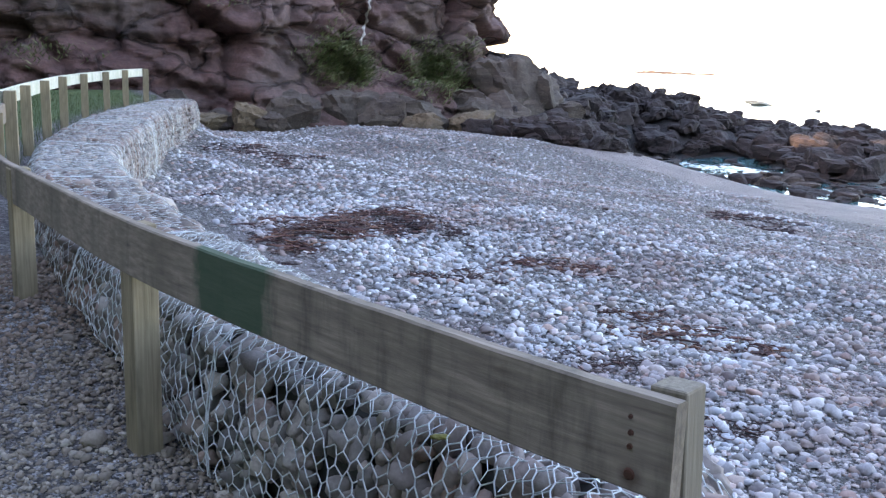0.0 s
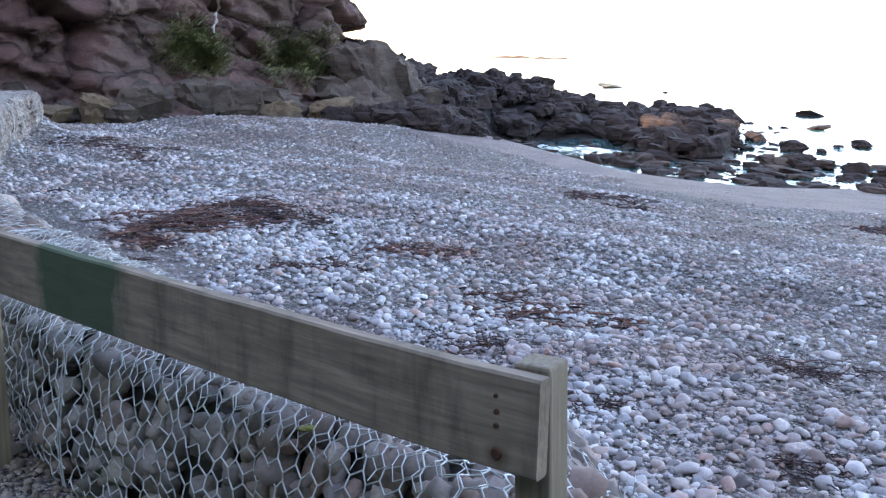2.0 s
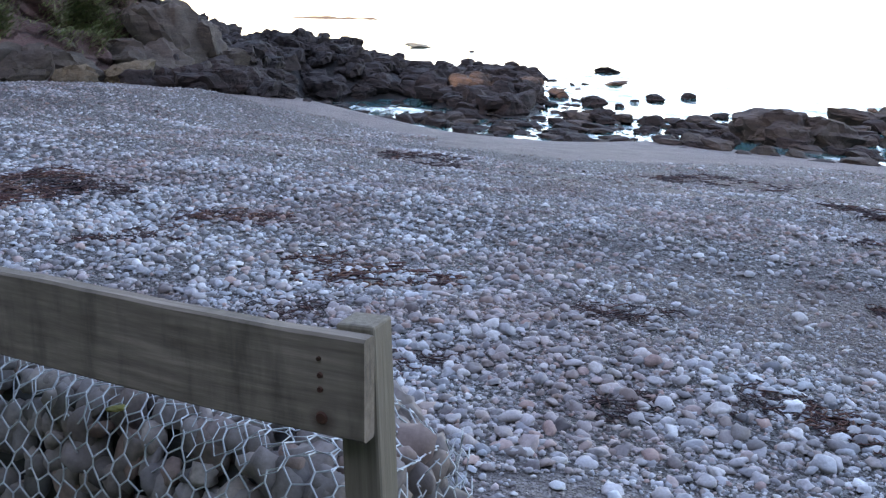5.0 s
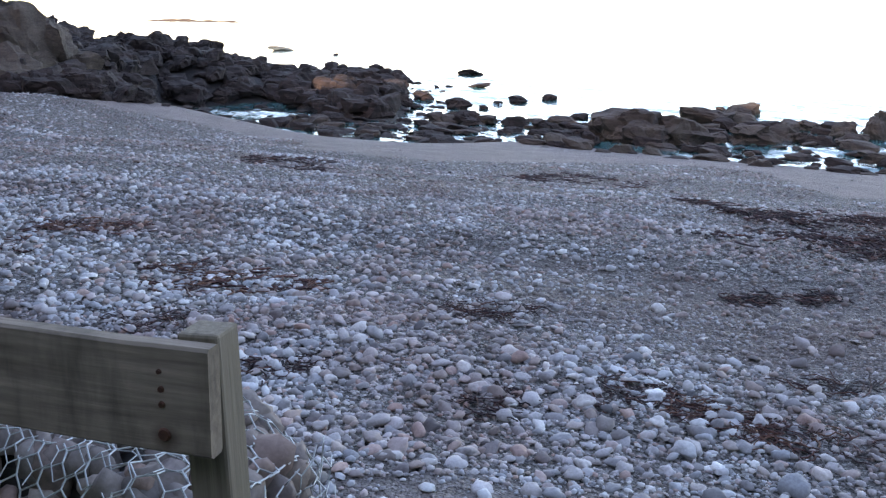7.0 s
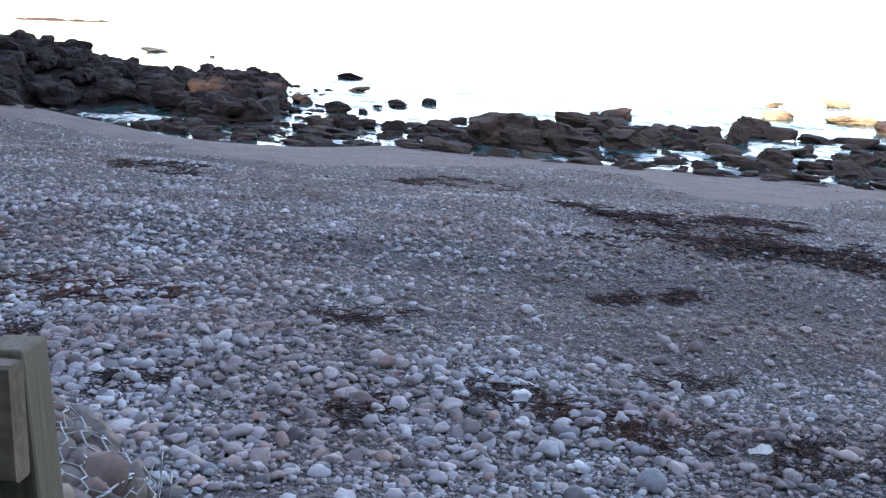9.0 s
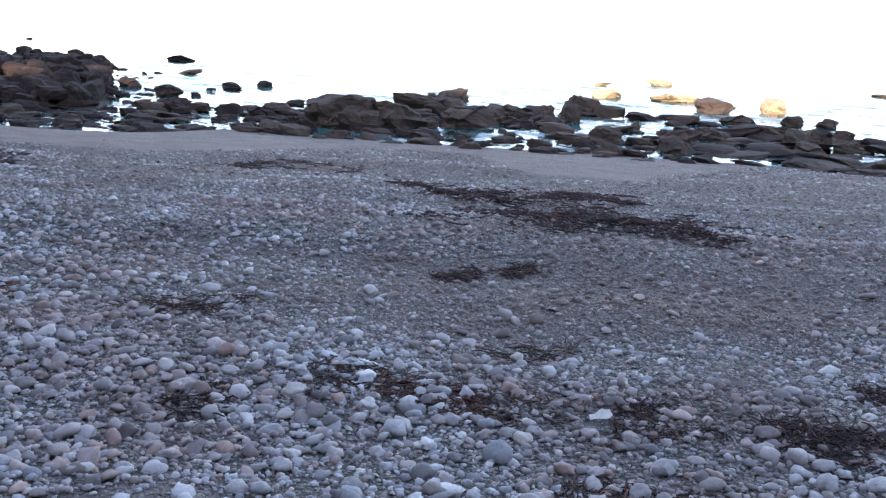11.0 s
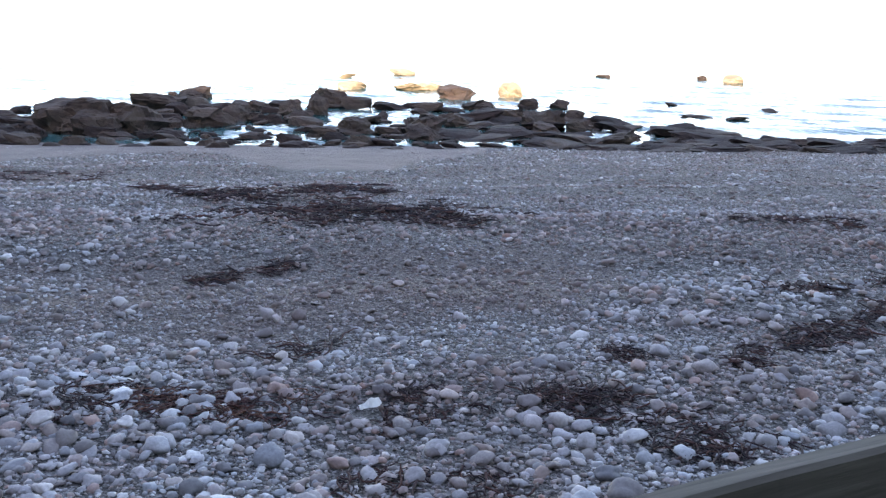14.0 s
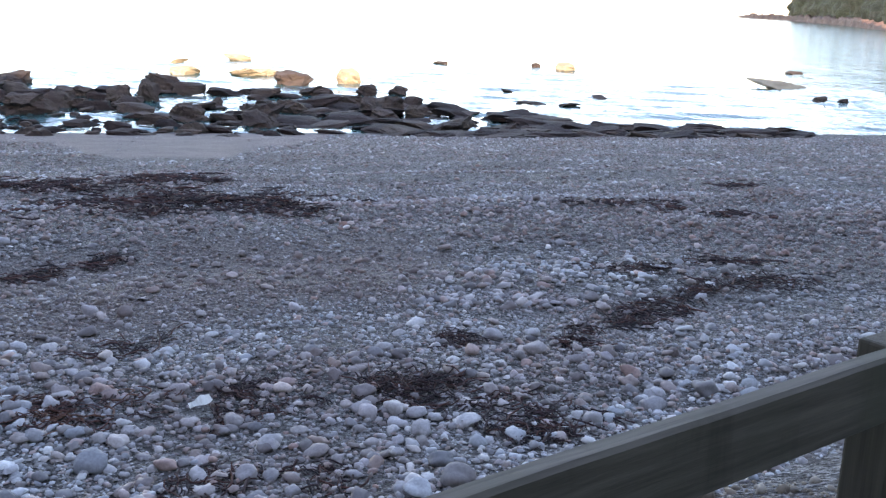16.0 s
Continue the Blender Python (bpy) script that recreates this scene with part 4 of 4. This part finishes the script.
def gabion(s0, s1, cell, loose, label):
    top = tagged(new("gabion_basket"), label, "gabion", "gabion wall")
    # closed core that stops see-through; its dark colour paints the shade between stones
    n = max(4, int((s1 - s0) / 0.12))
    vs = np.linspace(0, 1, 26)
    ss = np.linspace(s0 + 0.02, s1 - 0.02, n)
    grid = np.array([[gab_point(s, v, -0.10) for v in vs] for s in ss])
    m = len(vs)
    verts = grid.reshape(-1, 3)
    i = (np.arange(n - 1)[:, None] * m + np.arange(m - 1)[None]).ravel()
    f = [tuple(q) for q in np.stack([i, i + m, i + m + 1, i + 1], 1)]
    me = bpy.data.meshes.new("shade_core")
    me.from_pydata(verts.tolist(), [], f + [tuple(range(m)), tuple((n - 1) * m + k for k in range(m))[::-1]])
    me.materials.append(M_GAP_SHADE)
    core = new("shade_core", me)
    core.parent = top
    # stones under the wires
    r = np.random.default_rng(int(s0 * 10) + 3)
    size0 = 0.058 if cell < 0.09 else 0.075
    count = int((s1 - s0) * gab_arc((s0 + s1) / 2) / (2.1 * size0 * size0))
    at, half = [], []
    for k in range(count):
        s, v = r.uniform(s0 + 0.05, s1 - 0.05), r.uniform(0.02, 1)
        size = size0 * np.exp(r.normal(0, 0.25))
        p = gab_point(s, v, -size * 0.72)
        hs = (size * r.uniform(0.95, 1.35), size * r.uniform(0.75, 1.0), size * r.uniform(0.6, 0.85))
        if loose and v < 0.62 and k % 3 == 0:
            ob = new("stone", fill_meshes[k % len(fill_meshes)])
            ob.parent = top
            ob.location, ob.scale = p, hs
            ob.rotation_euler = r.uniform(0, 6.28, 3)
        else:
            at.append(p)
            half.append(hs)
    st = stones("stone_fill", np.array(at), np.array(half), SHAPES2 if cell < 0.095 else SHAPES1, ICO2[1] if cell < 0.095 else ICO1[1], M_FILL, 1.2)
    st.parent = top
    tagged(st, kind="stuff")
    runs = hex_runs(s0, s1, cell, 0.02, True)
    tubes("wire_mesh", runs, 0.0034 if cell < 0.09 else 0.0018, M_WIRE, top)
    # a lid of a second mesh laced over the top
    lid = [r for r in hex_runs(s0 + 0.03, s1, cell * 1.07, 0.028, True) if min(r[0][2], r[1][2]) > 0.30]
    if lid and cell < 0.09:
        tubes("lid_mesh", lid, 0.0022, M_WIRE, top)
    if s0 == 0.0:
        # wires across the open end of the wall
        prof = gab_profile(0.0)
        n0, q0, d0 = GAB_N[0], GAB_Q[0], GAB_D[0]

        def end_at(o, z, k):
            j = np.random.default_rng(k + 500).normal(0, 0.012, 3)
            return np.array([q0[0] + n0[0] * o - d0[0] * (0.03 + j[0]), q0[1] + n0[1] * o - d0[1] * (0.03 + j[0]), z + j[2]])

        ends = []
        cols, rows = 10, 16
        for b in range(rows):
            for a in range(cols):
                o, z = (a + 0.5 * (b % 2)) * 0.078 + 0.02, 0.18 - b * 0.067
                k0 = (b * 60 + a) * 7
                up = end_at(o, z, k0)
                ends.append((up, end_at(o, z - 0.035, k0 + 1)))
                ends.append((up, end_at(o - 0.039, z + 0.032, ((b - 1) * 60 + a - (1 - b % 2)) * 7 + 1 if b else k0 + 2)))
                ends.append((up, end_at(o + 0.039, z + 0.032, ((b - 1) * 60 + a + (b % 2)) * 7 + 1 if b else k0 + 3)))
        tubes("end_mesh", ends, 0.0031, M_WIRE, top)
        r = np.random.default_rng(77)
        at0 = [end_at(r.uniform(0.05, 0.72), r.uniform(-0.9, 0.16), k) + np.append(d0, 0) * 0.07 for k in range(170)]
        es = stones("end_fill", np.array(at0), np.abs(r.normal(0.06, 0.012, (170, 3))), SHAPES2, ICO2[1], M_FILL, 1.2)
        es.parent = top
        tagged(es, kind="stuff")
    for s in (s0 + 0.01, s1 - 0.01):
        pts = [gab_point(s, v, 0.02) for v in np.linspace(0, 1, 30)]
        tubes("edge_wire", list(zip(pts, pts[1:])), 0.004 if cell < 0.09 else 0.005, M_WIRE, top)
    return top


for a, b, c, l in ((0.0, 2.3, 0.078, True), (2.3, 4.8, 0.08, True), (4.8, 8.4, 0.094, False), (8.4, 13.0, 0.13, False), (13.0, 18.0, 0.15, False), (18.0, 23.5, 0.17, False), (23.5, GAB_LEN - 0.1, 0.17, False)):
    gabion(a, b, c, l, "wire-mesh gabion basket packed with grey stones beside the fence")

# ---- seaweed ----
def kelp(name, line, width, count, mat=M_KELP, per=14, heap=0.04, length=0.36, label="brown rotting kelp strands lying on the shingle", thick=0.0055):
    """A drift of curved strands along a plan line."""
    q, d = along(line, 0.05)
    r = np.random.default_rng(int(abs(line[0][0] * 100)) + count)
    vv, ff = [], []
    for k in range(int(count * 0.5)):
        if k % per == 0:
            i0, lat0, spin = int(r.integers(len(q))), r.normal(0, 0.8), r.normal(0, 0.9)
        i = int(np.clip(i0 + r.normal(0, 3.5 if per < 20 else 6.0), 0, len(q) - 1))
        lat = lat0 + r.normal(0, 0.22)
        p = q[i] + np.array([-d[i][1], d[i][0]]) * lat * width
        lift = heap * max(0.0, 1 - abs(lat)) * r.uniform(0, 1)
        head = math.atan2(d[i][1], d[i][0]) + spin + r.normal(0, 0.6)
        bend = r.normal(0, 2.4)
        n, ln, w = 5, length * r.uniform(0.25, 1.0), thick * r.uniform(0.5, 1.6)
        zs = r.normal(0, 0.010, n + 1)
        x, y = p
        start = len(vv)
        z0 = height(np.array([x]), np.array([y]))[0]
        for m in range(n + 1):
            side = (-math.sin(head) * w, math.cos(head) * w)
            z = z0 + 0.010 + 0.8 * lift + abs(zs[m])
            vv += [(x + side[0], y + side[1], z), (x - side[0], y - side[1], z), (x, y, z + w * 0.9)]
            x += math.cos(head) * ln / n
            y += math.sin(head) * ln / n
            head += bend / n + r.normal(0, 0.25)
        for m in range(n):
            a = start + 3 * m
            for e, g in ((0, 1), (1, 2), (2, 0)):
                ff.append((a + e, a + 3 + e, a + 3 + g, a + g))
    ob = new(name, from_arrays(name, np.array(vv), np.array(ff), mat))
    return tagged(ob, label, "seaweed", kind="stuff")


kelp("seaweed_pile", [(-2.07, 12.35), (-1.76, 13.43), (-1.27, 15.39), (-0.57, 16.55), (-0.11, 16.25)], 0.5, 1500, per=50, mat=M_KELP_RED, length=0.6, heap=0.22, thick=0.012, label="heap of red-brown kelp on pale cobbles")
kelp("seaweed_pile", [(-0.7, 15.22), (-0.15, 15.13), (0.25, 13.85)], 0.5, 420, per=30, heap=0.12, thick=0.012, label="tail of a dark kelp heap on pale cobbles")
kelp("seaweed", [(1.05, 13.19), (1.64, 13.03), (2.3, 12.46)], 0.4, 420, mat=M_KELP_RED, thick=0.011)
kelp("seaweed", [(-0.56, 10.86), (-0.09, 10.93), (0.41, 11.91)], 0.35, 190, thick=0.009)
kelp("seaweed", [(1.87, 10.15), (2.14, 9.62), (2.2, 9.09), (2.71, 9.26), (3.28, 9.23)], 0.4, 480, mat=M_KELP_RED, thick=0.010)
kelp("seaweed", [(1.24, 7.91), (1.56, 8.02), (1.79, 7.92)], 0.18, 130)
kelp("seaweed", [(1.98, 6.57), (2.12, 6.2)], 0.22, 120)
kelp("seaweed", [(-6.66, 26.11), (-5.8, 27.19), (-4.57, 27.56)], 1.0, 260, length=0.5, thick=0.016)
kelp("seaweed", [(-4.84, 23.99), (-3.38, 25.91)], 0.9, 200, length=0.5, thick=0.015)
kelp("seaweed", [(-4.25, 16.76), (-4.14, 17.15)], 0.15, 60, thick=0.012)
kelp("seaweed", [(-2.34, 11.47), (-1.9, 11.33)], 0.3, 90)
kelp("seaweed", [(3.05, 5.29), (3.15, 5.04)], 0.22, 110, length=0.28)
kelp("seaweed", [(4.14, 7.67), (4.38, 6.99)], 0.3, 80)
kelp("seaweed_pile", [(11.9, 12.4), (13.0, 12.1), (12.5, 10.6), (11.2, 8.4), (11.1, 7.6)], 1.5, 1900, per=40, length=0.42, heap=0.13, thick=0.014, label="wide drift of dark brown kelp on the shingle")
kelp("seaweed_pile", [(10.5, 8.5), (11.0, 7.86), (11.65, 7.36), (11.62, 6.19)], 0.5, 620, per=26, heap=0.12, thick=0.012)
kelp("seaweed_pile", [(13.9, 11.4), (13.96, 9.56)], 0.8, 420, per=30, heap=0.1, thick=0.013)
kelp("seaweed", [(7.13, 7.1), (7.73, 6.92), (8.41, 6.7)], 0.11, 200, per=6, thick=0.009)
kelp("seaweed", [(4.08, 5.2), (4.02, 4.77)], 0.18, 170, length=0.26)
kelp("seaweed", [(4.36, 4.83), (4.45, 4.46), (4.49, 4.03), (4.71, 3.78), (5.01, 3.61)], 0.16, 420, length=0.28, mat=M_KELP_RED)
kelp("seaweed", [(5.0, 3.24), (5.16, 2.98), (5.36, 2.86)], 0.2, 240, length=0.26)
kelp("seaweed", [(5.58, 2.56), (5.74, 2.32), (6.02, 2.02)], 0.25, 380, length=0.28)
kelp("seaweed", [(6.93, 2.57), (7.1, 2.4)], 0.2, 130)
kelp("seaweed", [(3.71, 7.63), (4.06, 7.51), (4.41, 6.98)], 0.3, 120)
kelp("seaweed", [(14.08, 3.38), (14.66, 2.83), (15.25, 2.07)], 0.5, 190, thick=0.012)
kelp("seaweed", [(14.35, 1.45), (14.9, 0.95)], 0.4, 120, thick=0.012)
kelp("seaweed", [(9.96, 1.98), (10.49, 1.36), (10.91, 0.76), (11.6, -0.03)], 0.18, 240, per=6, thick=0.009)
kelp("seaweed", [(7.77, 1.59), (8.55, 1.31), (9.39, 0.98), (10.21, 0.48), (10.73, -0.04)], 0.16, 520, per=6, thick=0.008)
kelp("seaweed", [(5.27, 1.65), (5.7, 1.5), (5.5, 1.2)], 0.28, 330, length=0.28)
kelp("seaweed", [(3.99, 2.86), (4.12, 2.52), (4.27, 2.29), (4.43, 2.12)], 0.12, 170, length=0.26)
kelp("seaweed", [(7.28, 1.7), (7.41, 1.55)], 0.18, 110)
kelp("seaweed", [(5.56, 4.25), (6.06, 4.45)], 0.2, 80)
kelp("seaweed", [(17.8, 1.36), (18.54, 0.84)], 0.4, 90, thick=0.013)
kelp("seaweed", [(6.37, 21.62), (7.14, 20.73), (7.8, 20.33)], 0.8, 300, length=0.5, thick=0.015)
kelp("seaweed", [(12.79, 20.93), (14.3, 20.04), (16.58, 19.88)], 1.0, 420, length=0.5, thick=0.015)

# ---- marked cobbles ----
pale_cobble = [from_arrays("cobble", lumpy(ICO3[0], 40 + k, 0.5), ICO3[1], M_COBBLE) for k in range(6)]
BIG = [(4.22, 4.74, 0.14), (3.99, 4.44, 0.13), (4.46, 4.3, 0.15), (4.6, 4.16, 0.13), (3.86, 4.04, 0.17), (4.07, 3.37, 0.19), (4.23, 3.92, 0.12), (3.72, 4.86, 0.16),
       (5.49, 4.5, 0.14), (4.21, 3.01, 0.13), (5.25, 2.35, 0.15), (5.38, 2.24, 0.14), (8.03, 5.15, 0.14), (4.36, 3.45, 0.13), (5.51, 2.5, 0.17), (5.16, 1.96, 0.16), (6.94, 1.79, 0.2),
       (7.47, 1.98, 0.15), (6.56, 1.03, 0.15), (6.67, 0.55, 0.2)]
BIG += [(7.05, 1.29, 0.13), (6.32, 2.63, 0.14), (4.23, 2.54, 0.15), (4.52, 1.51, 0.2), (4.74, 1.68, 0.17), (4.35, 1.65, 0.16), (9.84, 1.49, 0.16), (8.7, 1.67, 0.16), (7.23, 2.23, 0.18),
        (2.44, 5.98, 0.15), (1.91, 6.7, 0.14), (3.82, 7.13, 0.12), (1.95, 5.09, 0.13), (3.17, 4.1, 0.11), (5.96, 6.77, 0.17), (6.4, 5.44, 0.16)]
for k, (x, y, w) in enumerate(BIG):
    ob = new("cobble", pale_cobble[k % 6])
    ob.scale = (w * 0.45, w * (0.33 + 0.012 * (k % 7)), w * (0.26 + 0.02 * (k % 4)))
    ob.location = (x, y, float(height(x, y)) + w * 0.17)
    ob.rotation_euler = (0.12 * (k % 3 - 1), 0.1 * (k % 5 - 2), k * 1.3)
    tagged(ob, "large smooth sea-worn cobble among shingle", "cobble", "large cobbles")

# ---- grass ----
def blades(name, roots, normals, tall, mat, label, droop=0.6, thin=0.04):
    """Grass blades from roots, bending over; one mesh."""
    n = len(roots)
    a = rng.uniform(0, 2 * np.pi, n)
    h = tall * rng.uniform(0.5, 1.2, n)[:, None]
    lean = np.stack([np.cos(a), np.sin(a), np.zeros(n)], 1) * droop * rng.uniform(0.2, 1.0, n)[:, None]
    up = normals * 0.6 + np.array([0, 0, 1.0 if droop < 1 else 0.35])
    side = np.stack([-np.sin(a), np.cos(a), np.zeros(n)], 1) * h * thin
    p1 = roots + (up * 0.55 + lean * 0.25) * h
    p2 = roots + (up * 0.75 + lean * 1.0) * h
    v = np.stack([roots - side, roots + side, p1 + side * 0.8, p1 - side * 0.8, p2], 1).reshape(-1, 3)
    k = np.arange(n)[:, None] * 5
    f = np.concatenate([k + [0, 1, 2], k + [0, 2, 3], k + [3, 2, 4]])
    return tagged(new(name, from_arrays(name, v, f, mat, False)), label, "grass", kind="stuff")


def lawn():
    x, y = rng.uniform(-16, -5.5, 26000), rng.uniform(11.0, 33.0, 26000)
    sd = fence_distance(x, y)
    k = (sd < 0.15) & (sd > -4.5)
    x, y = x[k], y[k]
    p = np.stack([x, y, height(x, y) - 0.01], 1)
    blades("grass", p, np.zeros_like(p), 0.14, M_GRASS, "rough green grass behind the far fence")


lawn()


def cliff_tuft(az, el, wide, tall, count):
    """A patch of long grass hanging on the rock face."""
    roots, normals = [], []
    for _ in range(count):
        a, e = az + rng.normal(0, wide), el + rng.normal(0, tall)
        p, n = cliff_point(a, e, 0.3)
        if p is not None:
            roots.append(p)
            normals.append(n)
    blades("grass_tuft", np.array(roots), np.array(normals), 0.6, M_TUFT, "long green grass hanging on a cliff ledge", 1.6, 0.045)


for az, el, wide, tall, count in ((-6.2, -0.2, 0.8, 0.8, 1700), (-4.9, -0.9, 0.5, 0.5, 600), (-0.6, -0.7, 0.9, 0.7, 1700), (0.8, -1.6, 0.5, 0.5, 300), (-12.5, 3.2, 1.0, 0.5, 120), (1.6, 0.2, 0.4, 0.5, 120), (-23.0, -0.3, 1.6, 0.3, 200)):
    cliff_tuft(az, el, wide, tall, count)

# a pale mineral streak down the cliff
vein = bmesh.new()
last = None
for k in range(30):
    p, n = cliff_point(-4.25 - 0.022 * k + 0.06 * math.sin(k * 0.9), 3.6 - 0.105 * k, 0.22)
    if p is None:
        continue
    w = 0.04 + 0.025 * math.sin(k * 1.7) + (0.015 if k > 8 else 0.0)
    row = [vein.verts.new(p + Vector((-w, 0, 0))), vein.verts.new(p + Vector((0, -0.05, 0))), vein.verts.new(p + Vector((w, 0, 0)))]
    if last:
        vein.faces.new((last[0], last[1], row[1], row[0]))
        vein.faces.new((last[1], last[2], row[2], row[1]))
    last = row
tagged(part("mineral_streak", vein, M_VEIN, cliff, smooth=True), "narrow pale mineral streak down the rock")

# ---- headland across the bay ----
def headland():
    q, d = along([(1010, 35.5), (960, 33), (790, 8), (690, -6), (655, -16), (560, -32), (480, -70), (420, -150)], 3.0)
    nrm = np.stack([d[:, 1], -d[:, 0]], 1)
    zs = np.r_[np.arange(SEA - 1, 56, 2.5), 62, 66]
    v = []
    for k, (p, n) in enumerate(zip(q, nrm)):
        for z in zs:
            f = noise.fractal(Vector((k * 0.16, z * 0.10, 4.0)), 0.8, 2.0, 4)
            rib = noise.noise(Vector((k * 0.45, z * 0.03, 9.0)))
            push = 5.0 * f + 4.0 * rib - 0.12 * z - (8 if z > 58 else 0) - (30 if z > 64 else 0)
            v.append((p[0] + n[0] * push, p[1] + n[1] * push, z))
    m = len(zs)
    i = (np.arange(len(q) - 1)[:, None] * m + np.arange(m - 1)[None]).ravel()
    f = np.stack([i, i + m, i + m + 1, i + 1], 1)
    ob = new("headland", from_arrays("headland", np.array(v), f, M_HEAD))
    return tagged(ob, "steep grassy headland with a red rock foot across the bay", "headland", kind="structure")


headland()

# ---- small things ----
def litter():
    bm = bmesh.new()
    for k in range(7):
        x = -0.07 + 0.14 * k / 6
        w = 0.034 * math.sin(math.pi * (0.12 + 0.6 * k / 6))
        bm.verts.new((x, -w, 0.01 * math.sin(k)))
        bm.verts.new((x, w, 0.015 + 0.01 * math.cos(k * 1.7)))
    bm.verts.ensure_lookup_table()
    for k in range(6):
        bm.faces.new([bm.verts[i] for i in (2 * k, 2 * k + 2, 2 * k + 3, 2 * k + 1)])
    bmesh.ops.solidify(bm, geom=bm.faces[:], thickness=0.008)
    bmesh.ops.recalc_face_normals(bm, faces=bm.faces[:])
    ob = obj("plastic_scrap", bm, M_WHITE, smooth=False)
    x, y = 4.91, 3.30
    ob.matrix_basis = pose(x, y, float(height(x, y)) + 0.06, 14, -16, -35)
    tagged(ob, "crumpled scrap of white plastic on the shingle", "litter")


litter()

# bolts and rust on the rail's end
face = Vector((-0.67, -0.745, 0))
along_rail = Vector((-0.745, 0.668, 0))
end = Vector((0.552, 1.952, 0))
for k, (a, z, rad) in enumerate(((0.118, 0.812, 0.007), (0.115, 0.772, 0.009), (0.115, 0.737, 0.009), (0.112, 0.667, 0.018))):
    bm = bmesh.new()
    bmesh.ops.create_cone(bm, cap_ends=True, segments=12, radius1=rad, radius2=rad * 0.7, depth=0.008)
    ob = part("bolt", bm, M_RUST, near_fence, "rusty bolt head" if k == 3 else "")
    q = face.to_track_quat("Z", "Y").to_matrix().to_4x4()
    ob.matrix_basis = Matrix.Translation(end + along_rail * a + Vector((0, 0, z)) + face * 0.002) @ q

# yellow moss on the gabion stones
for mx, my in ((0.02, 2.92),):
    bm = bmesh.new()
    bmesh.ops.create_icosphere(bm, subdivisions=3, radius=0.028)
    for w in bm.verts:
        w.co *= 1 + 0.5 * noise.noise(w.co * 70)
        w.co.z *= 0.35
    ob = obj("moss_cushion", bm, M_MOSS)
    ob.location = (mx, my, 0.378)
    ob.scale = (1.1, 0.7, 0.8)
    tagged(ob, "yellow-green moss cushion on gabion stones", "moss")


def stick(x, y, length, thick, head, tilt=4.0, lift=0.05, mat=M_DRY, label="bleached dry twig on the shingle"):
    bm = bmesh.new()
    n = 6
    rings = []
    for k in range(n + 1):
        f = k / n
        c = Vector(((f - 0.5) * length, 0.04 * length * math.sin(f * 4 + head), 0))
        rad = thick * (1.0 - 0.6 * f)
        rings.append([bm.verts.new(c + Vector((0, math.cos(a) * rad, math.sin(a) * rad))) for a in (i * math.pi / 3 for i in range(6))])
    for r0, r1 in zip(rings, rings[1:]):
        for i in range(6):
            bm.faces.new((r0[i], r1[i], r1[(i + 1) % 6], r0[(i + 1) % 6]))
    bm.faces.new(rings[0][::-1])
    bm.faces.new(rings[-1])
    ob = obj("stick", bm, mat)
    ob.matrix_basis = pose(x, y, float(height(x, y)) + lift, 0, tilt, math.degrees(head))
    tagged(ob, label, "stick", "driftwood sticks")


stick(-2.1, 43.0, 1.6, 0.06, 1.5, 50, 0.5, label="pale driftwood pole leaning at the cliff foot")
stick(0.4, 43.2, 1.1, 0.05, 0.4, 20, 0.2, label="pale driftwood branch at the cliff foot")
for x, y, l, h in ((2.75, 0.05, 0.10, 1.0), (3.0, -0.25, 0.13, 0.2), (2.6, 0.25, 0.12, 2.0), (3.3, -0.1, 0.09, 0.8), (2.9, 0.2, 0.08, 2.6)):
    stick(x, y, l, 0.006, h, 4, 0.03, label="short bleached twig on brown gravel")
